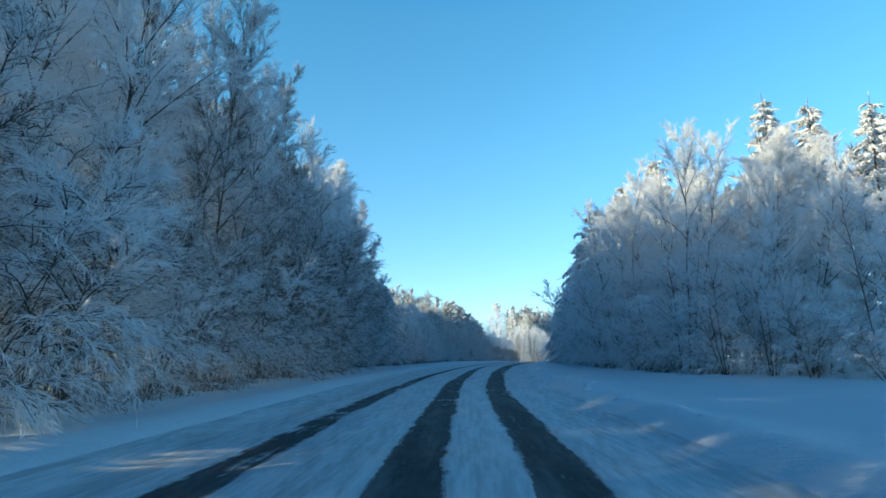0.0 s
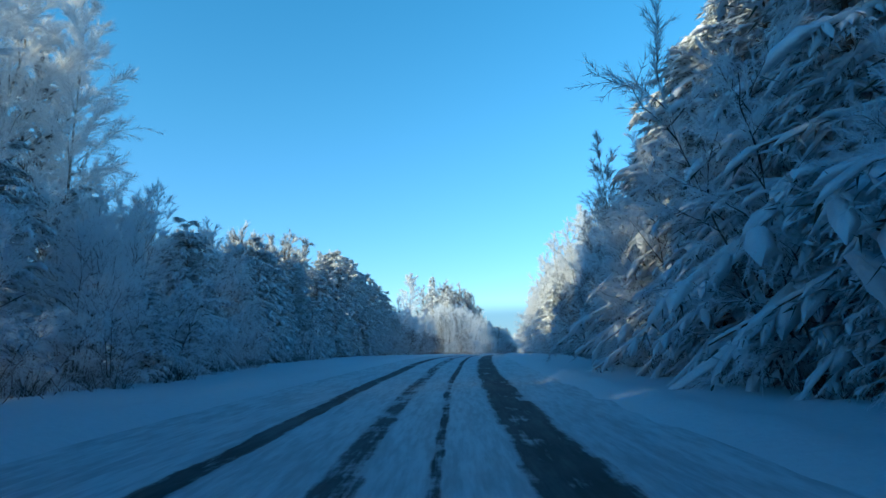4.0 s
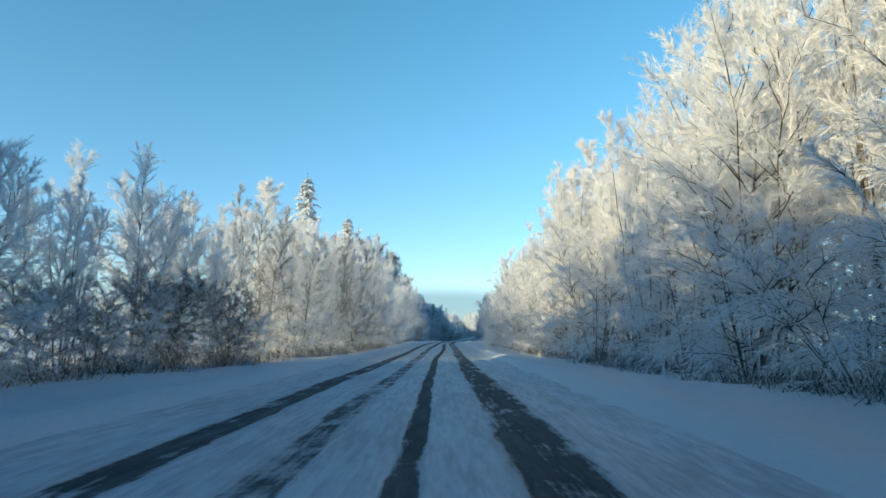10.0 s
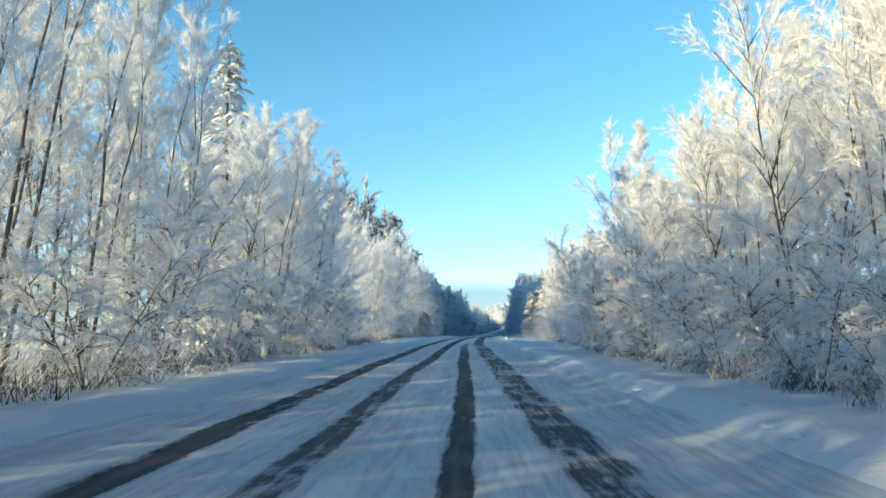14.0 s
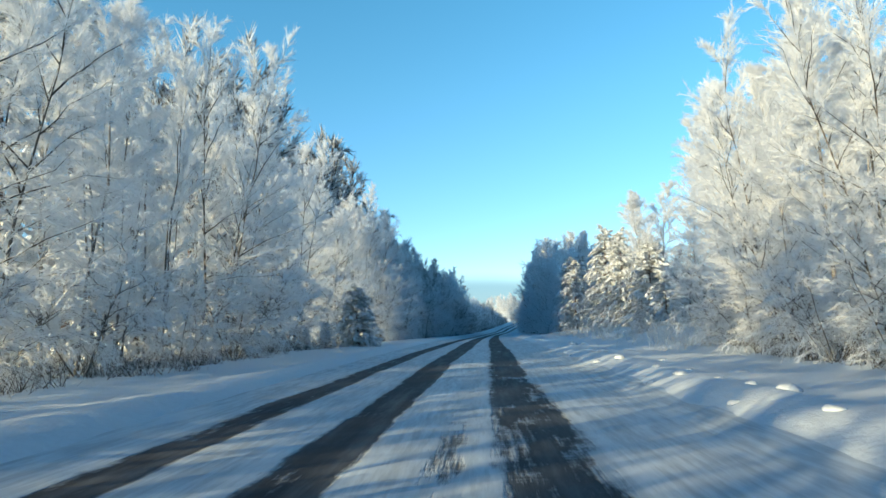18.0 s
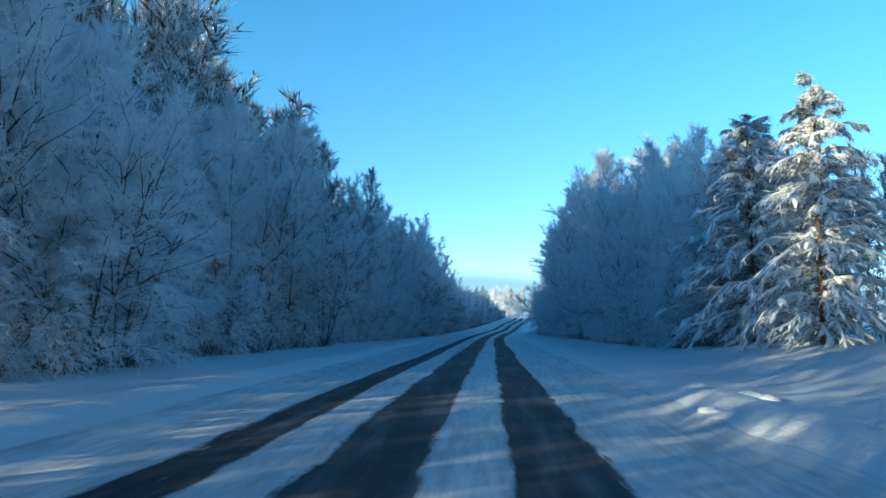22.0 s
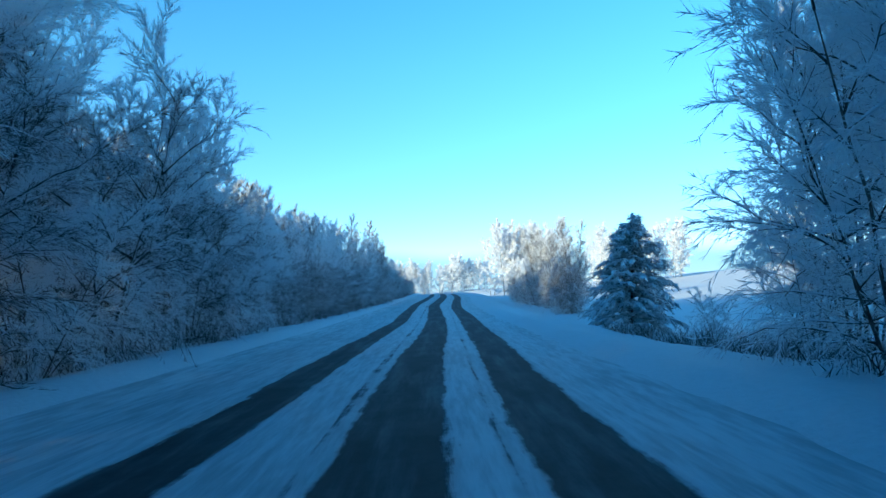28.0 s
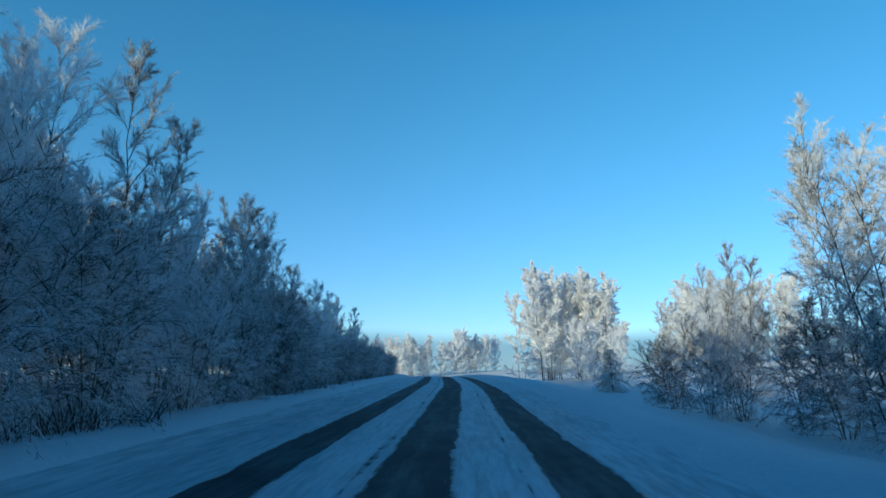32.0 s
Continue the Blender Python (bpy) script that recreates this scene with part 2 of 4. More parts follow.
BARK = bark_material("grey_alder_bark", (0.07, 0.06, 0.05), (0.16, 0.14, 0.12), 0.30)
BOUGH = bark_material("rimed_bough_bark", (0.10, 0.085, 0.07), (0.55, 0.55, 0.55), -0.05)
# near-black bark: the shade between inner boughs is put into its colour
BARE_SHADE = bark_material("bare_twig_bark", (0.025, 0.022, 0.020), (0.07, 0.06, 0.05), 0.70)
BIRCH = bark_material("birch_bark", (0.08, 0.07, 0.06), (0.42, 0.39, 0.36), 0.45)
PINE_BARK = bark_material("pine_bark", (0.10, 0.06, 0.04), (0.22, 0.13, 0.08), 0.4)
NEEDLE = needle_material("pine_needles", (0.030, 0.045, 0.028), (0.66, 0.69, 0.70), 0.42)
SPRUCE_N = needle_material("spruce_needles", (0.022, 0.036, 0.026), (0.70, 0.73, 0.75), 0.40)
BRUSH = rime_material("brushwood_twigs", (0.74, 0.76, 0.78), (0.05, 0.043, 0.037), 0.66, 0.15)
GRASS = rime_material("frosted_grass", (0.72, 0.70, 0.66), (0.34, 0.27, 0.18), 0.45, 0.2)

# ---- the road's line: x and height by y, from knots ----
KNOTS = [(-120, -1.5, -0.9), (-40, -0.6, -0.35), (0, 0, 0), (28.4, 1.23, 0.37), (56.4, 4.24, 0.75), (84.1, 8.81, 0.99), (111.8, 14.22, 1.14),
         (139.4, 20.69, 1.03), (166.9, 27.59, 0.73), (194.2, 34.68, 0.44), (221.6, 41.95, 0.22), (249, 49.43, 0.01), (276.3, 57.32, -0.23), (303.2, 65.32, -0.62),
         (329.7, 73.32, -1.16), (355.9, 81.5, -1.7), (381.6, 90.27, -2.09), (406.6, 99.97, -2.12), (431.2, 109.82, -1.87), (470, 126.3, -1.02), (510, 141.2, -0.67),
         (560, 153, -1.62), (640, 161, -3.5), (900, 171, -6)]
KY, KX, KZ = (np.array(c, float) for c in zip(*KNOTS))


def spline(y, ks):
    y = np.clip(np.asarray(y, float), KY[0], KY[-1])
    tan = np.gradient(ks, KY)
    i = np.clip(np.searchsorted(KY, y) - 1, 0, len(KY) - 2)
    h = KY[i + 1] - KY[i]
    u = (y - KY[i]) / h
    return ((2 * u**3 - 3 * u**2 + 1) * ks[i] + (u**3 - 2 * u**2 + u) * h * tan[i] + (3 * u**2 - 2 * u**3) * ks[i + 1] + (u**3 - u**2) * h * tan[i + 1])


def step(v, lo, hi):
    u = np.clip((np.asarray(v, float) - lo) / (hi - lo), 0, 1)
    return u * u * (3 - 2 * u)


def wave(y, d, seed=0.0):
    """Cheap smooth unevenness of about -1 to 1."""
    return (np.sin(0.9 * y + 1.7 * d + seed) + np.sin(1.9 * y - 1.1 * d + 2 * seed) + np.sin(0.37 * y + 0.6 * d + 3.1 + seed) + np.sin(3.3 * y + 2.9 * d)) / 4


def along(y):
    """The road's x, height and the stretch of x for a metre across."""
    slope = (spline(np.asarray(y) + 1.0, KX) - spline(np.asarray(y) - 1.0, KX)) / 2
    return spline(y, KX), spline(y, KZ), np.sqrt(1 + slope**2)


EDGE_L, EDGE_R = -4.3, 2.9            # the ploughed edges, across from the driver's line


def ground_rise(y, d):
    """Height of the snow over the road's crown, at d metres across."""
    y, d = np.asarray(y, float), np.asarray(d, float)
    out = np.maximum(EDGE_L - d, d - EDGE_R)              # metres outside the ploughed strip
    berm = 0.13 * step(out, -0.2, 0.9) + 0.10 * np.exp(-((out - 0.9) / 0.7) ** 2)
    lumpy = np.exp(-((out - 0.9) / 0.8) ** 2) * np.maximum(0, wave(1.6 * y, 1.3 * d, 0.4)) * np.where(d > 0, 0.13, 0.06)
    soft = 0.10 * step(out, 0.5, 2.5) * wave(0.8 * y, 0.9 * d, 1.0)
    field = step(y, 395, 425) * step(d, 12, 150) * 9.0     # open field rising beyond the wood
    glade = step(y, 268, 280) * (1 - step(y, 322, 335)) * step(d, 5, 12) * 0.7
    dip = -0.75 * step(y, 385, 400) * step(d, 5, 8) * (1 - step(d, 14, 40))
    return berm + lumpy + soft + field + glade + dip


def place(y, d):
    x, z, k = along(y)
    return Vector((float(x + d * k), float(y), float(z + ground_rise(y, d))))


# ---- mesh helpers ----


class Soup:
    """Triangles and quads gathered from numpy arrays, for one mesh."""

    def __init__(self):
        self.v, self.f, self.n = [], [], 0

    def add(self, verts, faces):
        verts = np.asarray(verts, np.float32).reshape(-1, 3)
        self.v.append(verts)
        self.f.append(np.asarray(faces, np.int32) + self.n)
        self.n += len(verts)

    def tubes(self, pts, radii, sides=4):
        """Tapered tubes along pts (n, k, 3) with radii (n, k)."""
        n, k, _ = pts.shape
        t = np.gradient(pts, axis=1)
        t /= np.linalg.norm(t, axis=2, keepdims=True) + 1e-9
        ref = np.where(np.abs(t[..., 2:3]) > 0.9, (1.0, 0, 0), (0, 0, 1.0))
        a = np.cross(t, ref)
        a /= np.linalg.norm(a, axis=2, keepdims=True) + 1e-9
        b = np.cross(t, a)
        ang = np.arange(sides) * 2 * np.pi / sides
        ring = pts[:, :, None] + radii[:, :, None, None] * (np.cos(ang)[:, None] * a[:, :, None] + np.sin(ang)[:, None] * b[:, :, None])
        idx = np.arange(n * k * sides).reshape(n, k, sides)
        nx = np.roll(idx, -1, axis=2)
        q = np.stack([idx[:, :-1], nx[:, :-1], nx[:, 1:], idx[:, 1:]], -1).reshape(-1, 4)
        self.add(ring, q)

    def twigs(self, base, way, length, width, rng):
        """Tapering slivers, each a thin twig with its coat of rime."""
        n = len(base)
        side = np.cross(way, rng.normal(size=(n, 3)))
        side /= np.linalg.norm(side, axis=1, keepdims=True) + 1e-9
        w = (width * np.ones(n))[:, None]
        v = np.stack([base - side * w * 0.5, base + side * w * 0.5, base + way * length[:, None]], 1)
        self.add(v, np.arange(3 * n).reshape(-1, 3))

    def lumps(self, at, axis, long, thick, rng):
        """Rounded, sagging pads of snow."""
        ring = np.array([(math.cos(a), math.sin(a)) for a in np.arange(4) * math.tau / 4 + 0.4])
        n = len(at)
        axis = axis / (np.linalg.norm(axis, axis=1, keepdims=True) + 1e-9)
        side = np.cross(axis, (0, 0, 1.0))
        side /= np.linalg.norm(side, axis=1, keepdims=True) + 1e-9
        up = np.cross(side, axis)
        rows = []
        for p, r in ((-1.0, 0.05), (-0.5, 0.85), (0.45, 0.9), (1.0, 0.06)):
            rr = r * rng.uniform(0.75, 1.25, (n, 4))
            off = ring[None, :, 0:1] * side[:, None] * (rr * thick[:, None])[..., None] * 1.25
            off = off + np.where(ring[None, :, 1:2] > 0, 0.8, 0.55) * ring[None, :, 1:2] * up[:, None] * (rr * thick[:, None])[..., None]
            c = at + axis * (p * long)[:, None] - np.array((0, 0, 1.0)) * (0.18 * p * p * long)[:, None]
            rows.append(c[:, None] + off)
        pts = np.stack(rows, 1)
        idx = np.arange(n * 16).reshape(n, 4, 4)
        nx = np.roll(idx, -1, axis=2)
        self.add(pts, np.stack([idx[:, :-1], nx[:, :-1], nx[:, 1:], idx[:, 1:]], -1).reshape(-1, 4))

    def mesh(self, name, mat, smooth_faces=False):
        me = bpy.data.meshes.new(name)
        tri = [f for f in self.f if f.shape[1] == 3]
        quad = [f for f in self.f if f.shape[1] == 4]
        v = np.concatenate(self.v)
        loops = np.concatenate([f.ravel() for f in tri + quad])
        sizes = np.concatenate([np.full(len(f), f.shape[1]) for f in tri + quad])
        me.vertices.add(len(v))
        me.vertices.foreach_set("co", v.ravel())
        me.loops.add(len(loops))
        me.loops.foreach_set("vertex_index", loops.astype(np.int32))
        me.polygons.add(len(sizes))
        me.polygons.foreach_set("loop_start", np.concatenate([[0], np.cumsum(sizes)[:-1]]).astype(np.int32))
        me.polygons.foreach_set("use_smooth", np.full(len(sizes), smooth_faces))
        me.materials.append(mat)
        me.update(calc_edges=True)
        return me


def part(name, mesh, parent, label=""):
    ob = new(name, mesh)
    ob.parent = parent
    return tagged(ob, label) if label else ob


def curved(base, way, length, sag, k, rng, wiggle=0.05):
    """Branch lines (n, k, 3) that leave base along way and bend by sag (down where positive)."""
    u = np.linspace(0, 1, k)[None, :, None]
    L = length[:, None, None]
    p = base[:, None] + way[:, None] * L * u
    p = p - np.array((0, 0, 1.0)) * (sag * length)[:, None, None] * u**2
    return p + rng.normal(size=p.shape) * wiggle * L * u * (k > 2)


def unit(v):
    return v / (np.linalg.norm(v, axis=-1, keepdims=True) + 1e-9)


def at_line(lines, which, u):
    """Points and directions at the fractions u of the picked lines."""
    k = lines.shape[1]
    f = np.clip(u, 0, 0.999) * (k - 1)
    i = f.astype(int)
    a, b = lines[which, i], lines[which, i + 1]
    return a + (b - a) * (f - i)[:, None], unit(b - a)


def aside(way, rng):
    """Random unit vectors square to way."""
    r = rng.normal(size=way.shape)
    return unit(r - way * (r * way).sum(-1, keepdims=True))


def deciduous(seed, H, stems, spread, low, up, sag, limbs, subs, twigs, tlen, twid, shape=0.7, lean=0.1, tsag=0.25, cake=0.028, stray=0.55, inner=0, top=66):
    """Trunks, boughs, rimed twigs and caked snow of a leafless tree; the upper boughs climb into plumes."""
    rng = np.random.default_rng(seed)
    az_ = rng.uniform(0, 1.2, stems) + np.arange(stems) * 6.283 / stems
    base = np.stack([np.cos(az_), np.sin(az_), 0 * az_], 1) * (0.0 if stems == 1 else 0.03 * H)
    way = unit(np.stack([np.cos(az_) * lean, np.sin(az_) * lean, np.ones(stems)], 1) + rng.normal(size=(stems, 3)) * 0.035)
    hs = H * (rng.uniform(0.72, 1.0, stems) if stems > 1 else np.ones(1))
    hs[0] = H
    trunk = curved(base - (0, 0, 0.15), way, hs, np.full(stems, -0.02), 9, rng, 0.010)
    r = 0.0066 * H * (1 if stems == 1 else 0.70) * np.linspace(1.0, 0.05, 9)[None] * (hs / H)[:, None]
    wood, boughs, crown, load = Soup(), Soup(), Soup(), Soup()
    for i in range(stems):
        wood.tubes(trunk[i:i + 1], r[i:i + 1], 6)
    # boughs: spreading below, climbing above
    which = np.repeat(np.arange(stems), limbs)
    u = low + (0.985 - low) * ((np.tile(np.arange(limbs), stems) + rng.uniform(0, 1, limbs * stems)) / limbs) ** 0.9
    p, t = at_line(trunk, which, u)
    a = np.tile(np.arange(limbs) * 2.4, stems) + rng.uniform(-0.5, 0.5, len(u)) + np.repeat(az_, limbs)
    v = np.clip((u - low) / (1 - low), 0, 1)
    e = np.radians(up + (top - up) * v ** 0.9 + rng.normal(size=len(u)) * 9)
    w = unit(np.stack([np.cos(a) * np.cos(e), np.sin(a) * np.cos(e), np.sin(e)], 1) + 0.25 * t)
    ll = spread * H * (np.sin(np.clip(v * 0.86 + 0.14, 0, 1) * 3.1416) ** shape * 0.85 + 0.15) * rng.uniform(0.65, 1.2, len(u)) * np.clip(1.25 - v * 0.45, 0, 1)
    limb = curved(p, w, ll, sag * rng.uniform(0.5, 1.4, len(u)) * (1.2 - 0.95 * v), 6, rng, 0.035)
    boughs.tubes(limb, (0.0055 * ll + 0.005)[:, None] * np.linspace(1, 0.2, 6)[None], 4)
    # side branches
    ws = np.repeat(np.arange(len(u)), subs)
    us = rng.uniform(0.12, 1.0, len(ws))
    p2, t2 = at_line(limb, ws, us)
    w2 = unit(t2 + aside(t2, rng) * rng.uniform(0.35, 0.85, (len(ws), 1)) + np.array((0, 0, 0.22)) * v[ws][:, None])
    l2 = ll[ws] * rng.uniform(0.18, 0.42, len(ws)) * (1.15 - 0.6 * us) + 0.18
    sub = curved(p2, w2, l2, (sag * 1.2 * rng.uniform(0.4, 1.5, len(ws))) * (1.15 - 0.8 * v[ws]), 3, rng, 0.04)
    thin = np.clip(1.2 - 1.2 * v, 0.08, 1.0) * np.clip(1.15 - w[:, 2] ** 2 * 1.5, 0.3, 1.0)       # snow lies thickest on the low boughs
    crown.tubes(sub, (0.003 * l2 + 0.0035)[:, None] * np.array([1, 0.8, 0.4])[None], 3)
    # broken lengths of snow along the boughs
    wc = np.repeat(np.arange(len(u)), 3)
    u0 = rng.uniform(0.05, 0.8, len(wc))
    du = rng.uniform(0.06, 0.2, len(wc))
    line = np.stack([at_line(limb, wc, u0 + k * du)[0] for k in (0, 0.5, 1.0)], 1)
    load.tubes(line + (0, 0, 0.4 * cake), (cake * thin[wc] * rng.uniform(0.45, 1.1, len(wc)))[:, None] * np.array([0.35, 1.0, 0.3])[None], 4)
    # twigs on side branches, boughs and leaders
    wt_ = np.repeat(np.arange(len(ws)), twigs)
    wt_ = wt_[rng.uniform(0, 1, len(wt_)) < np.clip(0.5 + 1.0 * v[ws[wt_]], 0, 1)]
    vv = v[ws[wt_]][:, None]
    p3, t3 = at_line(sub, wt_, rng.uniform(0.0, 1.0, len(wt_)))
    w3 = unit(t3 + aside(t3, rng) * stray * rng.uniform(0.5, 1.5, (len(wt_), 1)) + np.array((0, 0, 1.0)) * (0.25 * vv - tsag * (1.1 - 0.7 * vv)))
    crown.twigs(p3, w3, tlen * rng.uniform(0.45, 1.25, len(wt_)), twid * rng.uniform(0.6, 1.4, len(wt_)), rng)
    wl = np.repeat(np.arange(len(u)), twigs * 2)
    p4, t4 = at_line(limb, wl, rng.uniform(0.15, 1.0, len(wl)))
    crown.twigs(p4, unit(t4 + aside(t4, rng) * stray * 1.3 - np.array((0, 0, 0.6 * tsag))), tlen * rng.uniform(0.5, 1.2, len(wl)), twid * rng.uniform(0.7, 1.4, len(wl)), rng)
    wn = np.repeat(np.arange(stems), twigs * 8)
    p5, t5 = at_line(trunk, wn, rng.uniform(0.78, 1.0, len(wn)))
    crown.twigs(p5, unit(t5 + aside(t5, rng) * rng.uniform(0.2, 0.8, (len(wn), 1))), tlen * rng.uniform(0.5, 1.1, len(wn)), twid * np.ones(len(wn)), rng)
    # bare twigs near the stems, coloured dark to stand for shade inside the crown
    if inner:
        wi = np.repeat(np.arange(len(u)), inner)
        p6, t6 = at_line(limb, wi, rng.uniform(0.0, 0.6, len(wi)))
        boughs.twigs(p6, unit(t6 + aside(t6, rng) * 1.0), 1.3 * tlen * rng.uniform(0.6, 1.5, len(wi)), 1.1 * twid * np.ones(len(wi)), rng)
    return wood, boughs, crown, load


def leafless_tree(name, seed, bark, rime, label, category, **kw):
    root = tagged(new(name), label, category)
    wood, boughs, crown, load = deciduous(seed, **kw)
    if len(wood.v) == 1 or kw["H"] < 9:
        part("trunk", wood.mesh("trunk", bark, True), root)
    else:
        for v, f in zip(wood.v, wood.f):
            stem = Soup()
            stem.add(v, f - f.min())
            part("stem", stem.mesh("stem", bark, True), root)
    # kinds with inner twigs get the shade-dark bark on all their boughs
    tagged(part("boughwork", boughs.mesh("boughwork", BARE_SHADE if kw.get("inner") else BOUGH), root), kind="stuff")
    tagged(part("snow_load", load.mesh("snow_load", CAKE, True), root, "snow and rime caked along the boughs"), kind="stuff")
    tagged(part("crown", crown.mesh("crown", rime), root, "fine twigs thick with white rime"), kind="stuff")
    return root


def conifer(name, seed, H, radius, whorls, per, tip_up, sag, low, tufts, nlen, needle, bark, snow_n, snow_size, droop, label, category):
    rng = np.random.default_rng(seed)
    root = tagged(new(name), label, category)
    wood, needles, snow = Soup(), Soup(), Soup()
    trunk = curved(np.array([[0, 0, -0.15]]), np.array([[0, 0, 1.0]]), np.array([H]), np.zeros(1), 8, rng, 0.006)
    wood.tubes(trunk, 0.011 * H * np.linspace(1, 0.08, 8)[None], 6)
    u = np.repeat(low + (0.96 - low) * (np.arange(whorls) + 0.3) / whorls, per) + rng.normal(size=whorls * per) * (0.9 if radius > 0.3 * H else 0.5) / whorls
    p, _ = at_line(trunk, np.zeros(len(u), int), u)
    a = np.tile(np.arange(per) * 6.283 / per, whorls) + np.repeat(rng.uniform(0, 6.28, whorls), per) + rng.normal(size=len(u)) * 0.25
    e = np.radians(tip_up + 40 * (u - 0.4) + rng.normal(size=len(u)) * (17 if radius > 0.3 * H else 11))
    w = unit(np.stack([np.cos(a) * np.cos(e), np.sin(a) * np.cos(e), np.sin(e)], 1))
    v = (u - low) / (1 - low)
    ll = radius * (np.clip(1 - v, 0.03, 1) ** (0.52 if radius > 0.3 * H else 0.72)) * np.clip(0.62 + 2.2 * v, 0, 1) * rng.uniform(0.7, 1.18, len(u)) + 0.12
    limb = curved(p, w, ll, sag * rng.uniform(0.6, 1.4, len(u)), 5, rng, 0.03)
    wood.tubes(limb, (0.010 * ll + 0.006)[:, None] * np.linspace(1, 0.3, 5)[None], 4)
    # drooping side shoots along each bough
    wl = np.repeat(np.arange(len(u)), snow_n)
    us = np.clip(rng.uniform(0.10, 1.03, len(wl)), 0, 1)
    q, t = at_line(limb, wl, us)
    flat = unit(np.cross(t, (0, 0, 1.0)))
    way = unit(t + flat * rng.uniform(-1.25, 1.25, (len(wl), 1)) - np.array((0, 0, 1.0)) * (droop * rng.uniform(0.15, 1.1, (len(wl), 1))))
    size = snow_size * rng.uniform(0.6, 1.35, len(wl)) * np.clip(0.5 + 0.7 * ll[wl] / radius, 0.45, 1.1)
    # needle sprays on the shoots
    k = tufts
    pick = np.repeat(np.arange(len(wl)), k)
    qq = q[pick] + way[pick] * (size[pick] * rng.uniform(-0.2, 2.0, len(pick)))[:, None] - (0, 0, 0.03)
    ww = unit(way[pick] + rng.normal(size=(len(pick), 3)) * 0.6 - (0, 0, 0.15))
    needles.twigs(qq, ww, nlen * rng.uniform(0.6, 1.3, len(pick)), nlen * 0.20 * rng.uniform(0.7, 1.3, len(pick)), rng)
    n_top = 40
    pt, tp = at_line(trunk, np.zeros(n_top, int), rng.uniform(0.86, 1.0, n_top))
    needles.twigs(pt, unit(tp + rng.normal(size=tp.shape) * 0.35), nlen * rng.uniform(0.8, 1.5, n_top), nlen * 0.2 * np.ones(n_top), rng)
    # snow along the boughs and in fingers over the shoots
    snow.tubes(limb[:, 1:] + (0, 0, 0.10 * snow_size), (snow_size * 0.30 * np.clip(0.35 + 0.8 * ll / radius, 0, 1) * rng.uniform(0.5, 1.3, len(u)))[:, None] * np.array([0.6, 1.0, 0.9, 0.3])[None], 5)
    keep = rng.uniform(0, 1, len(wl)) < 0.92
    snow.lumps((q + way * (0.75 * size)[:, None] + (0, 0, 0.03))[keep], way[keep], size[keep], (size * rng.uniform(0.20, 0.40, len(wl)))[keep], rng)
    part("trunk", wood.mesh("trunk", bark, True), root)
    tagged(part("crown", needles.mesh("crown", needle), root, "dark green needles dusted with frost"), kind="stuff")
    tagged(part("snow_load", snow.mesh("snow_load", CLUMP, True), root, "heavy white snow lying on the boughs"), kind="stuff")
    return root


# ---- ground and road ----
def build_ground():
    ys = np.concatenate([np.linspace(-1500, -90, 12), np.arange(-60, 560, 0.8), np.arange(565, 760, 8), np.linspace(800, 4200, 22)])
    ds = np.concatenate([-np.geomspace(3000, 70, 14), np.arange(-60, -14, 4), np.arange(-12, -7, 0.8), np.arange(-6.6, -4.0, 0.3), (-3.6, -1.8, 0.0, 1.6),
                         np.arange(2.4, 6.2, 0.3), np.arange(6.6, 13, 0.8), np.arange(15, 61, 4), np.geomspace(70, 3000, 14)])
    Y, D = np.meshgrid(ys, ds, indexing="ij")
    x, z, k = along(Y)
    Z = z + ground_rise(Y, D)
    inside = (D > EDGE_L - 0.05) & (D < EDGE_R + 0.05)
    Z = np.where(inside, z - 0.06, Z)
    far = step(np.abs(D), 80, 600)
    Z = Z * (1 - far) + far * (np.where(D > 0, 12.0, 2.0) * step(np.abs(D), 200, 3000) - 1.0)
    v = np.stack([x + D * k, Y, Z], -1).reshape(-1, 3)
    n, m = Y.shape
    i = np.arange(n * m).reshape(n, m)
    f = np.stack([i[:-1, :-1], i[:-1, 1:], i[1:, 1:], i[1:, :-1]], -1).reshape(-1, 4)
    s = Soup()
    s.add(v, f)
    tagged(new("ground", s.mesh("ground", SNOW, True)), "deep undisturbed snow with soft ploughed banks beside the road", "snow", kind="structure")


# wheel tracks: y, middle across, half width, how bare
TRACK_LEFT = [(-60, -2.7, 0.3, 0.69), (6, -2.7, 0.33, 0.69), (62, -2.55, 0.2, 0.73), (109, -3.05, 0.33, 0.69), (171, -2.9, 0.32, 0.69), (199, -3, 0.28, 0.69), (241, -3.5, 0.36, 0.69), (294, -2.95, 0.42, 0.8),
              (334, -2.3, 0.34, 0.95), (373, -2.3, 0.38, 1), (412, -1.85, 0.35, 1), (437, -2.25, 0.38, 1), (640, -2.3, 0.36, 1)]
TRACK_MID = [(-60, -0.6, 0.4, 0.82), (6, -0.58, 0.38, 0.82), (36, -0.6, 0.34, 0.73), (66, -1.1, 0.2, 0.58), (109, -1.45, 0.32, 0.53), (171, -1.45, 0.24, 0.57), (205, -1.6, 0.27, 0.57), (241, -1.65, 0.3, 0.85),
             (294, -1.15, 0.52, 1), (334, -0.7, 0.48, 1.1), (373, -0.48, 0.46, 1.1), (412, 0, 0.45, 1.1), (437, -0.43, 0.46, 1.1), (640, -0.4, 0.46, 1.1)]
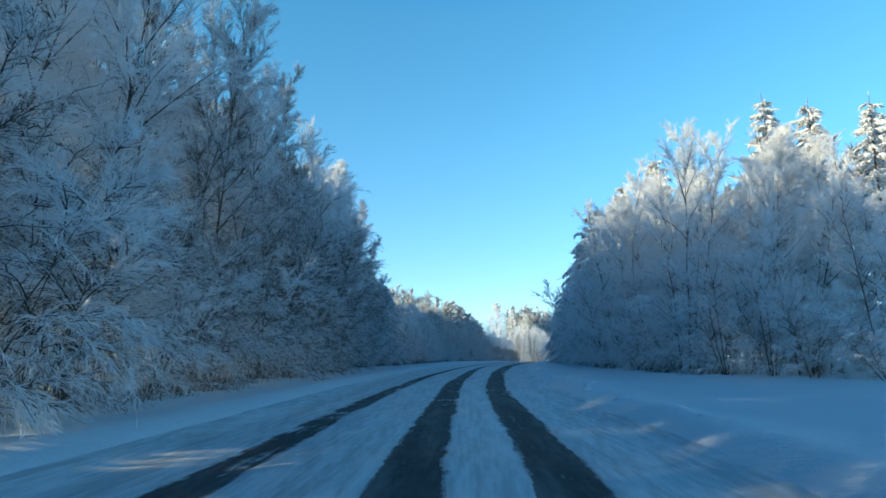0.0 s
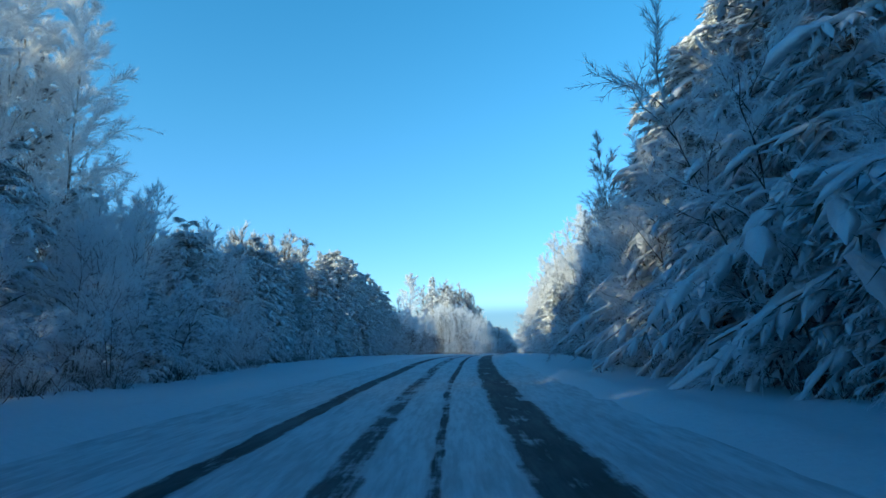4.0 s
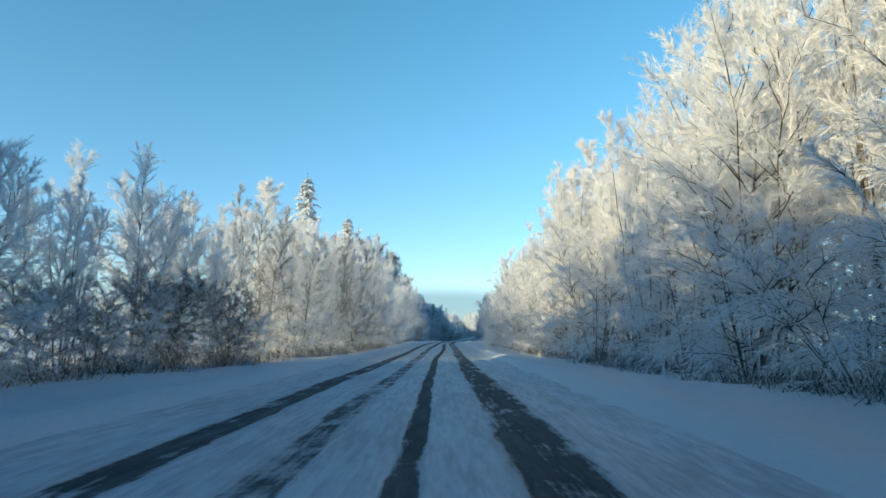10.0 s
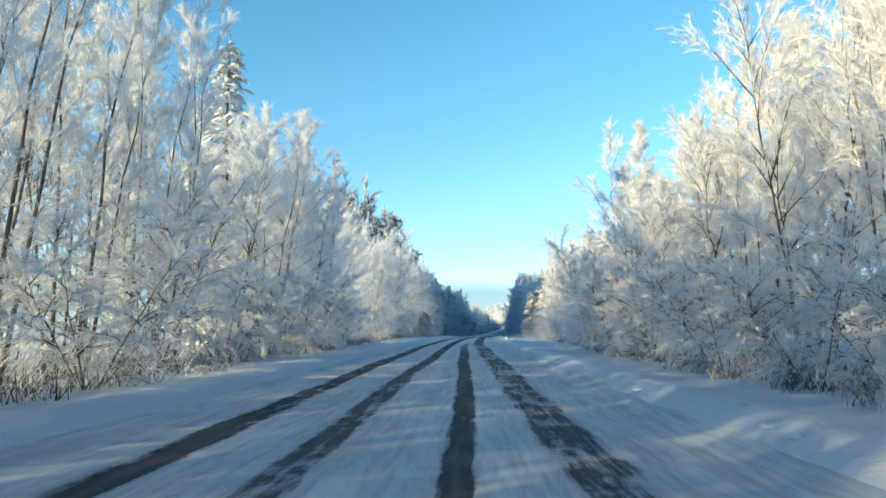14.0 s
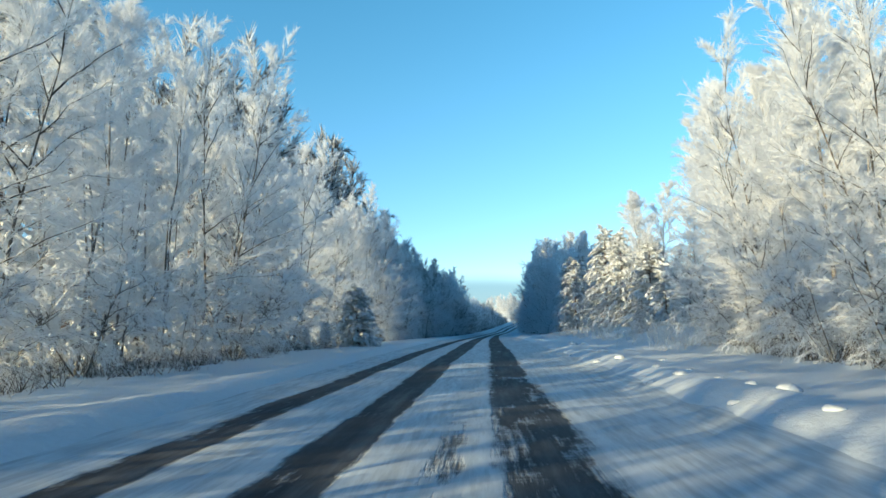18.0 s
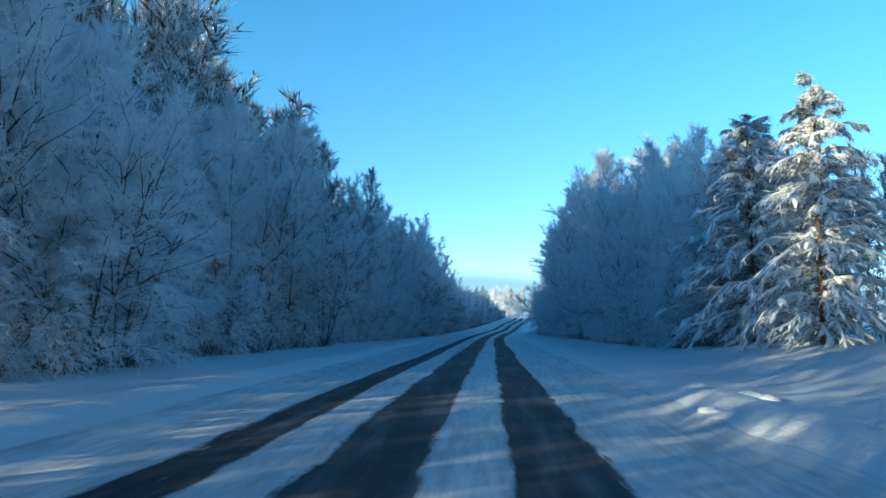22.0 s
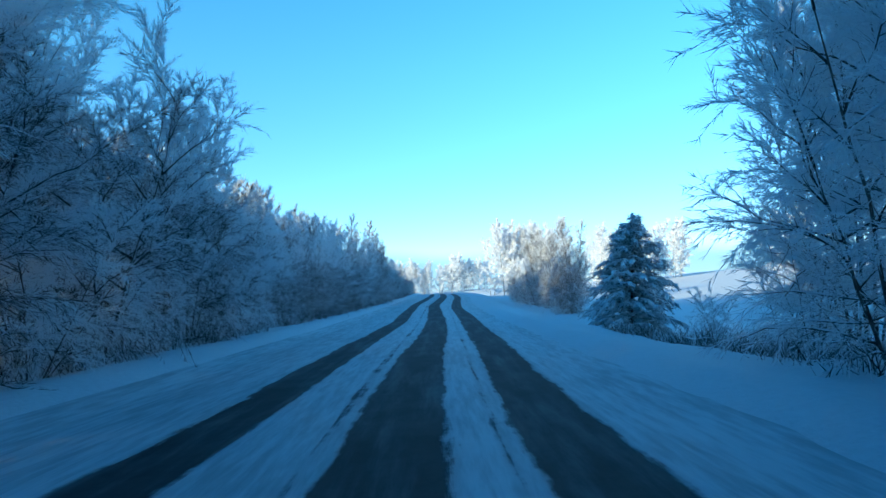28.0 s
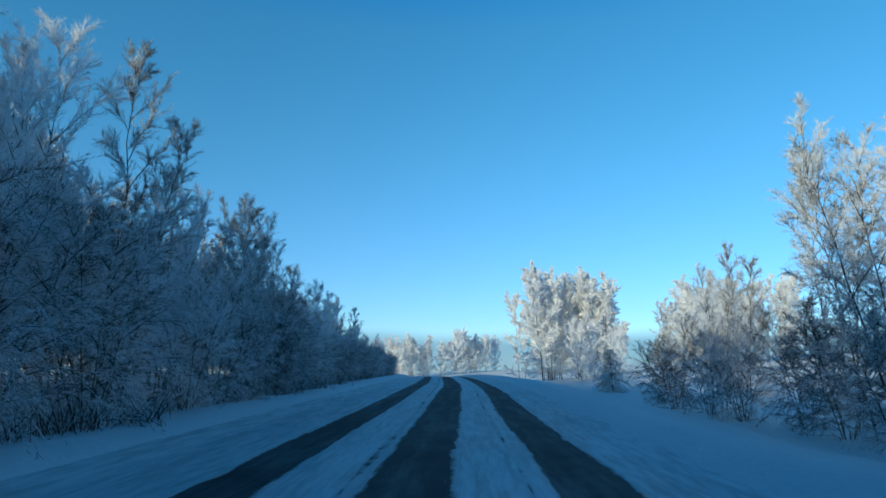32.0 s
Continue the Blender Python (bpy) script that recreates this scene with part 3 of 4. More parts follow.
TRACK_RIGHT = [(-60, 1, 0.4, 0.82), (6, 1.03, 0.38, 0.82), (62, 1.15, 0.47, 0.73), (109, 1.3, 0.54, 0.73), (171, 1.13, 0.43, 0.65), (199, 1.25, 0.4, 0.57), (241, 0.65, 0.54, 0.58), (294, 0.65, 0.48, 0.95),
               (334, 0.93, 0.43, 1.05), (373, 1.06, 0.43, 1.05), (412, 1.65, 0.46, 1.05), (437, 1.48, 0.42, 1.05), (640, 1.5, 0.42, 1.05)]
TRACK_THIN = [(40, -0.1, 0.05, 0.0), (60, -0.1, 0.06, 0.6), (95, -0.2, 0.13, 0.75), (171, -0.38, 0.14, 0.85), (199, -0.05, 0.15, 0.85), (235, -0.4, 0.3, 0.62), (262, -0.3, 0.2, 0.3), (290, -0.3, 0.2, 0.0)]
TRACK_FINE = [(318, -1.42, 0.05, 0.0), (330, -1.40, 0.05, 0.5), (373, -1.18, 0.05, 0.52), (412, -0.74, 0.05, 0.5), (437, -1.14, 0.05, 0.5), (640, -1.1, 0.07, 0.6)]
TRACK_SPLIT = [(325, 0.30, 0.05, 0.0), (345, 0.36, 0.04, 0.45), (373, 0.44, 0.05, 0.48), (412, 0.95, 0.04, 0.44), (437, 0.72, 0.04, 0.44), (640, 0.7, 0.06, 0.5)]


def build_road():
    ys = np.concatenate([np.arange(-60, 470, 0.9), np.arange(472, 640, 4.0)])
    ds = np.arange(EDGE_L - 0.35, EDGE_R + 0.40, 0.08)
    Y, D = np.meshgrid(ys, ds, indexing="ij")
    x, z, k = along(Y)
    bare = np.zeros_like(Y)
    for n, track in enumerate((TRACK_LEFT, TRACK_MID, TRACK_RIGHT, TRACK_THIN, TRACK_FINE, TRACK_SPLIT)):
        ty, tm, th, tf = (np.array(c, float) for c in zip(*track))
        mid, half, full = (np.interp(Y, ty, c, left=0, right=0) for c in (tm, th, tf))
        mid = mid + 0.05 * np.sin(Y * 0.11 + min(n, 3)) + 0.03 * np.sin(Y * 0.31 + 2 * n)
        bare = np.maximum(bare, full * (1 - step(np.abs(D - mid), half * 0.6, half * 1.35 + 0.04)))
    crown = -0.012 * np.abs(D + 0.7) + 0.02 - 0.018 * bare
    edge = np.maximum(EDGE_L - D, D - EDGE_R)
    Z = z + crown + 0.12 * step(edge, -0.5, 0.4) - 0.10 * step(edge, 0.25, 0.4)
    v = np.stack([x + D * k, Y, Z], -1).reshape(-1, 3)
    n, m = Y.shape
    i = np.arange(n * m).reshape(n, m)
    f = np.stack([i[:-1, :-1], i[:-1, 1:], i[1:, 1:], i[1:, :-1]], -1).reshape(-1, 4)
    s = Soup()
    s.add(v, f)
    me = s.mesh("road", ROAD, True)
    me.attributes.new("bare", "FLOAT", "POINT").data.foreach_set("value", bare.ravel().astype(np.float32))
    uv = me.uv_layers.new(name="lane")
    ids = np.empty(len(me.loops), np.int32)
    me.loops.foreach_get("vertex_index", ids)
    uv.data.foreach_set("uv", np.stack([D.ravel()[ids], Y.ravel()[ids]], -1).astype(np.float32).ravel())
    tagged(new("road", me), "packed white snow with dark asphalt bared in wheel tracks", "road", kind="structure")


build_ground()
build_road()

# ---- tree kinds: a few of each, then set out along the road ----
KIND = {
    "birch": [leafless_tree("birch_tree", 10 + i, BIRCH, RIME, "tall slender birch with every twig white with rime", "tree",
                            H=16.0, stems=1 + i % 2, spread=0.20, low=0.10, up=30, sag=0.20, limbs=(54, 32)[i % 2], subs=20, twigs=47, tlen=0.33, twid=0.0148, shape=0.55, lean=0.07, tsag=0.28, cake=0.022, stray=0.67) for i in range(4)],
    "alder": [leafless_tree("alder_tree", 30 + i, BARK, RIME, "many-stemmed grey alder coated in white rime", "tree",
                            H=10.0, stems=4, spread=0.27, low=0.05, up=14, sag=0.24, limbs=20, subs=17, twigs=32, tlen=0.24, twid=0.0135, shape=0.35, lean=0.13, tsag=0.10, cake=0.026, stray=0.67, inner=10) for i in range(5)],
    "aspen": [leafless_tree("aspen_tree", 20 + i, BARK, RIME_THIN_SHADE, "leafless aspen with dark boughs and a thin coat of rime", "tree",
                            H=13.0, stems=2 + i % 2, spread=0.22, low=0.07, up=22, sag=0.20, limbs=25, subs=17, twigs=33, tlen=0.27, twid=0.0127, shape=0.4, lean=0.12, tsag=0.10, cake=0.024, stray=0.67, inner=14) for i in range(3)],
    "pole": [leafless_tree("slim_alder", 60 + i, BARK, RIME_MID, "clump of slim upright alders with dark stems and fine rime", "tree",
                           H=12.0, stems=6, spread=0.15, low=0.10, up=34, sag=0.08, limbs=15, subs=14, twigs=28, tlen=0.25, twid=0.0127, shape=0.3, lean=0.10, tsag=0.0, cake=0.020, stray=0.62, top=72) for i in range(3)],
    "shrub": [leafless_tree("alder_shrub", 40 + i, BARK, RIME, "spreading alder shrub with rimed twigs and snowy boughs", "bush",
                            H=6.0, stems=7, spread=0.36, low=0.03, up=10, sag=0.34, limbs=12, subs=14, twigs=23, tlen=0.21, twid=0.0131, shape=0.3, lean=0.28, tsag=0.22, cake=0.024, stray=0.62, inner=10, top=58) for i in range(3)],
    "thicket": [leafless_tree("alder_shrub", 46 + i, BARK, RIME_THIN_SHADE, "dense alder shrub, dark twigs under white-coated arching boughs", "bush",
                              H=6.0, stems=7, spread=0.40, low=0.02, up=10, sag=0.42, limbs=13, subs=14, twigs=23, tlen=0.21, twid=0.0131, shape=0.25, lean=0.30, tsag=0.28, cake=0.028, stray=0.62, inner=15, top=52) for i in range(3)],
    "willow": [leafless_tree("willow_bush", 50 + i, BARK, RIME, "low spreading willow bush bowed under rime and snow", "bush",
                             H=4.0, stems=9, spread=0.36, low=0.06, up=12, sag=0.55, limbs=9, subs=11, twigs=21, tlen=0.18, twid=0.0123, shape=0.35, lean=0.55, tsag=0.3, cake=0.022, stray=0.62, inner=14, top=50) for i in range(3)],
    "pine": [conifer("pine_tree", 70 + i, 8.0, 2.7, 22, 7, 24, 0.55, 0.03, 13, 0.16, NEEDLE, PINE_BARK, 17, 0.21, 1.0,
                     "young pine with boughs weighed down by snow", "tree") for i in range(4)],
    "tall_pine": [conifer("pine_tree", 76 + i, 11.0, 3.5, 27, 8, 24, 0.50, 0.03, 11, 0.17, NEEDLE, PINE_BARK, 20, 0.21, 1.0,
                          "bushy pine with thick snow hanging on every bough", "tree") for i in range(2)],
    "bush_pine": [conifer("pine_tree", 84, 6.0, 2.3, 26, 8, 26, 0.34, 0.01, 14, 0.16, NEEDLE, PINE_BARK, 20, 0.20, 1.1,
                          "dense bushy pine clad in snow down to the ground", "tree")],
    "spruce": [conifer("spruce_tree", 90 + i, 18.0, 3.2, 36, 7, -4, 0.30, 0.05, 19, 0.16, SPRUCE_N, PINE_BARK, 10, 0.31, 0.8,
                       "tall narrow spruce with snow on drooping boughs", "tree") for i in range(3)],
}
SIZE = {"birch": 16.0, "pole": 12.0, "alder": 10.0, "shrub": 6.0, "thicket": 6.0, "aspen": 13.0, "willow": 4.0, "pine": 8.0, "tall_pine": 11.0, "bush_pine": 6.0, "spruce": 18.0}
USED = set()
PLANT = random.Random(7)


def plant(kind, y, d, height, wide=1.0):
    lib = KIND[kind]
    ob = lib[PLANT.randrange(len(lib))]
    s = height / SIZE[kind]
    turn = Euler((PLANT.uniform(-0.03, 0.03), PLANT.uniform(-0.03, 0.03), PLANT.uniform(0, 6.283)))
    m = Matrix.LocRotScale(place(y, d), turn, Vector((s * wide, s * wide, s)))
    if ob.name in USED:
        return copy_thing(ob, m @ Matrix.Diagonal((*(1 / c for c in ob.scale), 1)))
    USED.add(ob.name)
    ob.matrix_basis = m
    return ob


# the wood's edge and its height along the road: y, nearest d, height
LEFT = [(-30, -8, 15), (20, -8, 14.6), (36, -9, 16), (44, -9.73, 15.5), (46, -9.95, 13.8), (54, -9.6, 12.5), (57, -9.4, 8.2), (68, -9.2, 7), (78, -9.5, 6.8), (90, -11, 7), (103, -11.8, 7.6), (116, -12, 8.4),
        (124, -12.2, 10), (131, -12.3, 11), (140, -12.1, 10.5), (145, -11.4, 8.5), (152, -10, 7.5), (158, -9.1, 7), (165, -8.5, 7), (174, -7.46, 7.5), (181, -6.93, 8.6), (186, -6.81, 9), (191, -6.69, 8.6), (198, -6.71, 9.4),
        (206, -6.99, 11.3), (216, -7.35, 12.8), (228, -7.8, 12.2), (242, -8.3, 12), (252, -8.68, 10), (258, -8.96, 10.4), (264, -9.28, 12.2), (276, -9.76, 13.2), (300, -10, 13.6)]
LEFT_ON = [(312, -9.8, 13.4), (322, -9.8, 13), (330, -9.8, 12.6), (345, -9.19, 13.2), (360, -7.52, 13.2), (368, -7.18, 12), (384, -6.57, 12.2), (396, -6.37, 11), (402, -6.22, 9.8), (405, -6.22, 9), (407, -6.03, 6), (414, -5.99, 5.7), (420, -5.9, 6.5),
           (432, -5.8, 6.4), (444, -5.8, 8.4), (451, -5.84, 7.4), (460, -5.92, 6.3), (475, -6.12, 4.9), (490, -6.4, 3.9), (525, -7, 3.6)]
RIGHT = [(24, 17, 11.5), (36, 10.5, 13.2), (48, 9.08, 13.2), (60, 8.42, 14.5), (72, 7.8, 15.5), (80, 7.8, 15), (88, 8.33, 13), (96, 8.72, 11.4), (104, 8.97, 11.4), (114, 9.49, 12.4), (126, 10.1, 13.8), (138, 9.09, 13),
         (148, 8, 13), (162, 7.09, 12.6), (174, 6.68, 12.6), (186, 6.42, 12.2), (198, 6.6, 11.2), (210, 6.66, 10.4), (222, 6.92, 11), (230, 7.4, 12)]
RIGHT_ON = [(230, 7.4, 9), (240, 8.3, 6.8), (250, 8.6, 6.6), (256, 8.7, 8.8), (264, 8.8, 11), (272, 10, 12.3), (279, 13.5, 12.5), (303, 15, 12), (324, 11, 10), (332, 9, 9.5), (338, 9.14, 11), (345, 9.3, 14),
            (356, 8.6, 16), (370, 7.2, 16.6), (380, 6.2, 14.3), (391, 6.2, 12.3), (401, 6.5, 8)]


def edge_of(rows):
    ys, dn, hh = (np.array(c, float) for c in zip(*rows))
    return lambda y: (float(np.interp(y, ys, dn)), float(np.interp(y, ys, hh)))


# stretches: edge, from y, to y, front kinds, middle kinds
STRETCHES = [
    (LEFT, -28, 40, "willow thicket thicket", "aspen alder aspen pole", 2, 1.15), (LEFT, 40, 55, "willow thicket shrub", "aspen birch alder", 2, 1), (LEFT, 55, 104, "willow shrub pine", "alder alder pine", 2, 1), (LEFT, 104, 146, "pine pine pine willow", "tall_pine", 2, 1),
    (LEFT, 146, 168, "willow thicket", "alder pole", 2, 0.9), (LEFT, 168, 206, "willow thicket shrub", "pole aspen pole aspen alder", 2, 1.9), (LEFT, 206, 276, "willow willow shrub", "birch pole pole alder", 1, 1.8), (LEFT, 276, 300, "willow", "birch alder", 1, 3.5),
    (LEFT_ON, 300, 314, "willow shrub", "aspen pole alder", 1, 1.6), (LEFT_ON, 314, 360, "willow pine shrub", "alder birch aspen", 2, 1), (LEFT_ON, 360, 406, "willow thicket shrub", "alder birch alder", 2, 0.9), (LEFT_ON, 406, 525, "thicket thicket thicket shrub", "aspen aspen pole alder", 2, 0.75),
    (RIGHT, 25, 64, "willow shrub", "alder birch", 2, 1), (RIGHT, 64, 88, "pine spruce shrub", "spruce spruce pine", 2, 1), (RIGHT, 88, 120, "thicket pine willow", "aspen alder alder", 2, 1),
    (RIGHT, 120, 142, "pine willow", "birch alder", 2, 1), (RIGHT, 142, 200, "willow shrub", "pole birch pole birch alder", 2, 1.8), (RIGHT, 200, 230, "willow shrub", "alder pole birch", 2, 1),
    (RIGHT_ON, 230, 276, "willow shrub", "birch pole birch alder", 2, 1), (RIGHT_ON, 328, 388.5, "willow shrub shrub", "alder alder birch", 2, 1),
]
for rows, y0, y1, front, middle, depth, sparse in STRETCHES:
    edge, side = edge_of(rows), (1 if rows[0][1] > 0 else -1)
    front, middle = front.split(), middle.split()
    y = y0 + PLANT.uniform(0, 1.5)
    while y < y1:                                    # bushes and low trees along the edge
        d, h = edge(y)
        kind = PLANT.choice(front)
        f = {"thicket": (0.34, 0.56), "willow": (0.22, 0.36), "shrub": (0.36, 0.56), "pine": (0.30, 0.60), "spruce": (0.5, 0.9), "aspen": (0.4, 0.7)}[kind]
        plant(kind, y, d + side * PLANT.uniform(-0.1, 1.3), max(2.2, h * PLANT.uniform(*f) * (0.45 if kind == "pine" and y0 > 300 else 1.0)), 1.25 if kind == "willow" else 1.1)
        y += PLANT.uniform(1.7, 2.9) * sparse
    for row, gap in ((0, 3.0 if depth > 1 else 2.1 + 0.5 * sparse), (1, 3.6))[:depth]:            # the tall trees behind them
        y = y0 + PLANT.uniform(0, gap)
        while y < y1:
            d, h = edge(y)
            kind = PLANT.choice(middle)
            plant(kind, y, d + side * (2.2 + 3.2 * row + PLANT.uniform(-0.9, 0.9)), h * PLANT.uniform(*((0.95, 1.12) if "pine" in kind else (0.78, 1.04))) * (1 + 0.08 * row), {"pine": 1.2, "tall_pine": 1.05, "spruce": 1.5}.get(kind, 1.05) if kind != "birch" else 1.15 * (16 / max(h, 9)) ** 0.4)
            y += gap * PLANT.uniform(0.75, 1.3)

# single trees that stand out, and tall birches deep on the left added to shade the right side
for kind, y, d, h in [
    ("birch", 224, -23, 20), ("spruce", 234, -14.5, 19), ("spruce", 237, -17, 17), ("spruce", 214, -16.1, 19.9), ("spruce", 264, -15, 11.8), ("spruce", 268.5, -15.4, 13.4), ("spruce", 273, -16, 15), ("spruce", 279, -17.6, 17.8), ("spruce", 283, -17, 15.6), ("spruce", 287.5, -16.5, 14.6),
    ("spruce", 312, -31, 21), ("spruce", 315, -28, 21), ("spruce", 318, -29, 22), ("spruce", 324, -28, 21), ("spruce", 330, -30, 22),
    ("birch", 72, -24, 23), ("birch", 76, -27, 25), ("birch", 79, -24, 24), ("birch", 83, -26, 26), ("birch", 87, -24, 25), ("birch", 90, -28, 26), ("birch", 95, -27, 25), ("birch", 99, -25, 23), ("birch", 68, -26, 24),
    ("spruce", 62.5, 12.6, 18.4), ("spruce", 67, 16.9, 22), ("spruce", 60, 15.8, 20.4), ("spruce", 41, 19.6, 18.6), ("spruce", 36, 20, 16.2), ("spruce", 30.5, 20, 14), ("spruce", 54, 17, 18), ("birch", 143, 17, 20), ("birch", 147, 15, 19),
    ("pine", 128.6, 9.6, 9), ("pine", 119, 9.4, 6), ("spruce", 251, 11.2, 7.4), ("pine", 247, 9.4, 2.6),
    ("tall_pine", 308.5, 13.8, 10), ("pine", 304, 15.5, 8), ("tall_pine", 313.6, 13.2, 11.2), ("tall_pine", 320, 10.5, 8.5), ("tall_pine", 325.5, 10.8, 9.5), ("tall_pine", 312, 17.5, 10.5), ("pine", 328, 12.2, 10),
    ("pine", 284, 9.2, 1.5), ("pine", 290, 11, 2.2), ("pine", 279, 12.5, 3), ("pine", 297, 15, 4.5), ("pine", 300, 18, 5), ("birch", 281, 14.5, 13), ("birch", 287, 17.5, 14), ("birch", 306, 16, 13.8),
    ("birch", 284, 22, 17), ("birch", 298, 21, 15), ("birch", 304, 24, 16), ("birch", 310, 22, 18), ("birch", 318, 20, 16), ("alder", 290, 24, 10), ("alder", 302, 27, 9), ("alder", 277, 19, 10), ("alder", 312, 27, 10),
    ("willow", 403, 12, 2), ("alder", 391.5, 9.6, 10.5), ("alder", 394, 11.4, 9.5), ("shrub", 392, 8.6, 4), ("shrub", 395.5, 10.4, 3), ("birch", 392.5, 12.5, 12),
    ("aspen", 425.5, 10.8, 7.4), ("thicket", 424.6, 10.2, 4.2), ("thicket", 427, 10.4, 4.4), ("thicket", 428.6, 11.4, 3.8), ("aspen", 427.6, 11.8, 6), ("thicket", 431, 11, 3.4), ("aspen", 430, 12, 5.2),
    ("aspen", 437.4, 11.7, 7.2), ("thicket", 436.4, 10.8, 3.2), ("thicket", 438.6, 11, 3.4), ("aspen", 441.6, 10.7, 8.2), ("aspen", 443, 11.3, 9), ("aspen", 444.8, 11.5, 7.8), ("aspen", 440.4, 12.2, 7), ("birch", 443.6, 12.6, 9.5),
    ("thicket", 441.2, 10, 3.2), ("thicket", 443.4, 10.2, 3.6), ("thicket", 446, 10.8, 3.6), ("aspen", 449.6, 10.6, 6.2), ("aspen", 452, 10.8, 6), ("thicket", 448.6, 9.8, 3.4), ("thicket", 451, 9.7, 3.6), ("aspen", 455, 10, 4.6), ("thicket", 454, 9.3, 3.2), ("thicket", 457, 9.8, 3),
    ("birch", 456, 13, 6.5), ("pine", 468, 10.5, 3), ("willow", 472, 11.4, 2.6)]:
    plant(kind, y, d, h, {"birch": 1.3, "pine": 1.3}.get(kind, 1.0))

plant("bush_pine", 404.8, 8.6, 5.2, 1.12)
plant("bush_pine", 289.8, -8, 3.8, 1.1)
for y, d, h in [(50, -11.6, 14), (46, -10.4, 6.5), (55, -12.5, 11), (40, -10.6, 5)]:
    plant("spruce", y, d, h, 1.1)
for y in range(284, 332, 4):                         # snow-laden seedlings at the foot of the wood
    plant("pine", y + PLANT.uniform(-1.5, 1.5), edge_of(LEFT if y < 300 else LEFT_ON)(y)[0] + PLANT.uniform(-0.3, 0.9), PLANT.uniform(1.0, 2.3), 1.3)

# ---- the depth of the wood behind its edge, and groves on the far fields ----


def grove(name, label, spots, seed, rime=RIME, twig=0.06, most=9, long=0.62, spread=0.26):
    """Many trees too deep in the wood to be told apart: rimed twigs and trunks in one object."""
    rng = np.random.default_rng(seed)
    moulds = []
    for i in range(4):
        w, b, c, l = deciduous(200 + i, H=10.0, stems=1 + i % 3, spread=spread, low=0.04, up=28, sag=0.16, limbs=(30, 15, 10)[i % 3], subs=5 if most < 20 else 9, twigs=most, tlen=long, twid=twig, shape=0.4, lean=0.12, tsag=0.1)
        moulds.append([np.concatenate(c.v[1:]), np.concatenate(w.v), np.concatenate(w.f)])
    crown, wood = Soup(), Soup()
    for x, y, z, h in spots:
        cv, wv, wf = moulds[rng.integers(4)]
        a, s = rng.uniform(0, 6.283), h / 10.0
        rot = np.array([[math.cos(a), -math.sin(a), 0], [math.sin(a), math.cos(a), 0], [0, 0, 1]]) * s
        crown.add(cv @ rot.T + (x, y, z), np.arange(len(cv)).reshape(-1, 3))
        wood.add(wv @ rot.T + (x, y, z), wf)
    root = tagged(new(name), label, "trees", kind="stuff")
    tagged(part("crowns", crown.mesh("crowns", rime), root), kind="stuff")
    tagged(part("trunks", wood.mesh("trunks", BARK), root), kind="stuff")


def deep_spots(rows, y0, y1, depths, gap, grow, rng, least=7.0):
    edge, side, out = edge_of(rows), (1 if rows[0][1] > 0 else -1), []
    for dd in depths:
        y = y0 + rng.uniform(0, gap)
        while y < y1:
            d, h = edge(y)
            p = place(y, d + side * (dd + rng.uniform(-1.5, 1.5)))
            out.append((p.x, p.y, p.z - 0.1, max(least, h * grow) * rng.uniform(0.82, 1.05)))
            y += gap * rng.uniform(0.7, 1.35)
    return out


deep = random.Random(21)
# the tallest left rows stand unseen, added at heights that block the low sun
spots = (deep_spots(LEFT, -24, 36, (10, 15, 20), 4.6, 1.0, deep, 18.0) + deep_spots(LEFT, 36, 54, (9, 13, 17), 3.4, 1.15, deep) + deep_spots(LEFT, 32, 60, (19, 23, 27), 2.9, 1.4, deep, 23.0) + deep_spots(LEFT, 60, 150, (8, 12), 3.6, 1.15, deep) + deep_spots(LEFT, 64, 104, (17, 21, 25), 3.2, 2.7, deep)
         + deep_spots(LEFT, 112, 138, (16, 20, 24), 2.8, 1.0, deep, 11.5) + deep_spots(LEFT, 138, 154, (16, 20, 24), 2.8, 1.6, deep, 14.0) + deep_spots(LEFT, 150, 164, (8, 12), 3.2, 1.15, deep) + deep_spots(LEFT, 164, 190, (9,), 8.0, 0.8, deep) + deep_spots(LEFT, 190, 240, (7,), 4.0, 0.75, deep) + deep_spots(LEFT, 206, 270, (10,), 14.0, 0.9, deep)
         + deep_spots(LEFT_ON, 320, 406, (8.5, 12), 3.4, 1.15, deep) + deep_spots(LEFT_ON, 307, 374, (14, 18, 22), 2.7, 1.95, deep) + deep_spots(LEFT_ON, 372, 402, (15, 20), 3.4, 1.5, deep) + deep_spots(LEFT_ON, 385, 525, (22, 26, 30), 3.0, 1.6, deep, 15.0) + deep_spots(LEFT_ON, 412, 525, (8, 11, 15), 2.8, 1.05, deep))
# the deep wood takes the darker rime, so shade between its trees is in the colour
grove("far_wood", "depth of a rimed mixed wood behind the road's edge", spots, 5, RIME_THIN_SHADE)
spots = (deep_spots(RIGHT, 34, 120, (9, 13, 18), 4.0, 1.05, deep) + deep_spots(RIGHT, 120, 230, (8.5, 13), 4.0, 1.08, deep) + deep_spots(RIGHT_ON, 230, 276, (9, 14), 5.0, 1.0, deep)
         + deep_spots(RIGHT_ON, 276, 330, (13, 18), 5.0, 1.1, deep) + deep_spots(RIGHT_ON, 330, 398, (8, 12, 16), 3.8, 1.0, deep))
grove("far_wood", "depth of a rimed mixed wood behind the road's edge", spots, 6, RIME_THIN_SHADE)


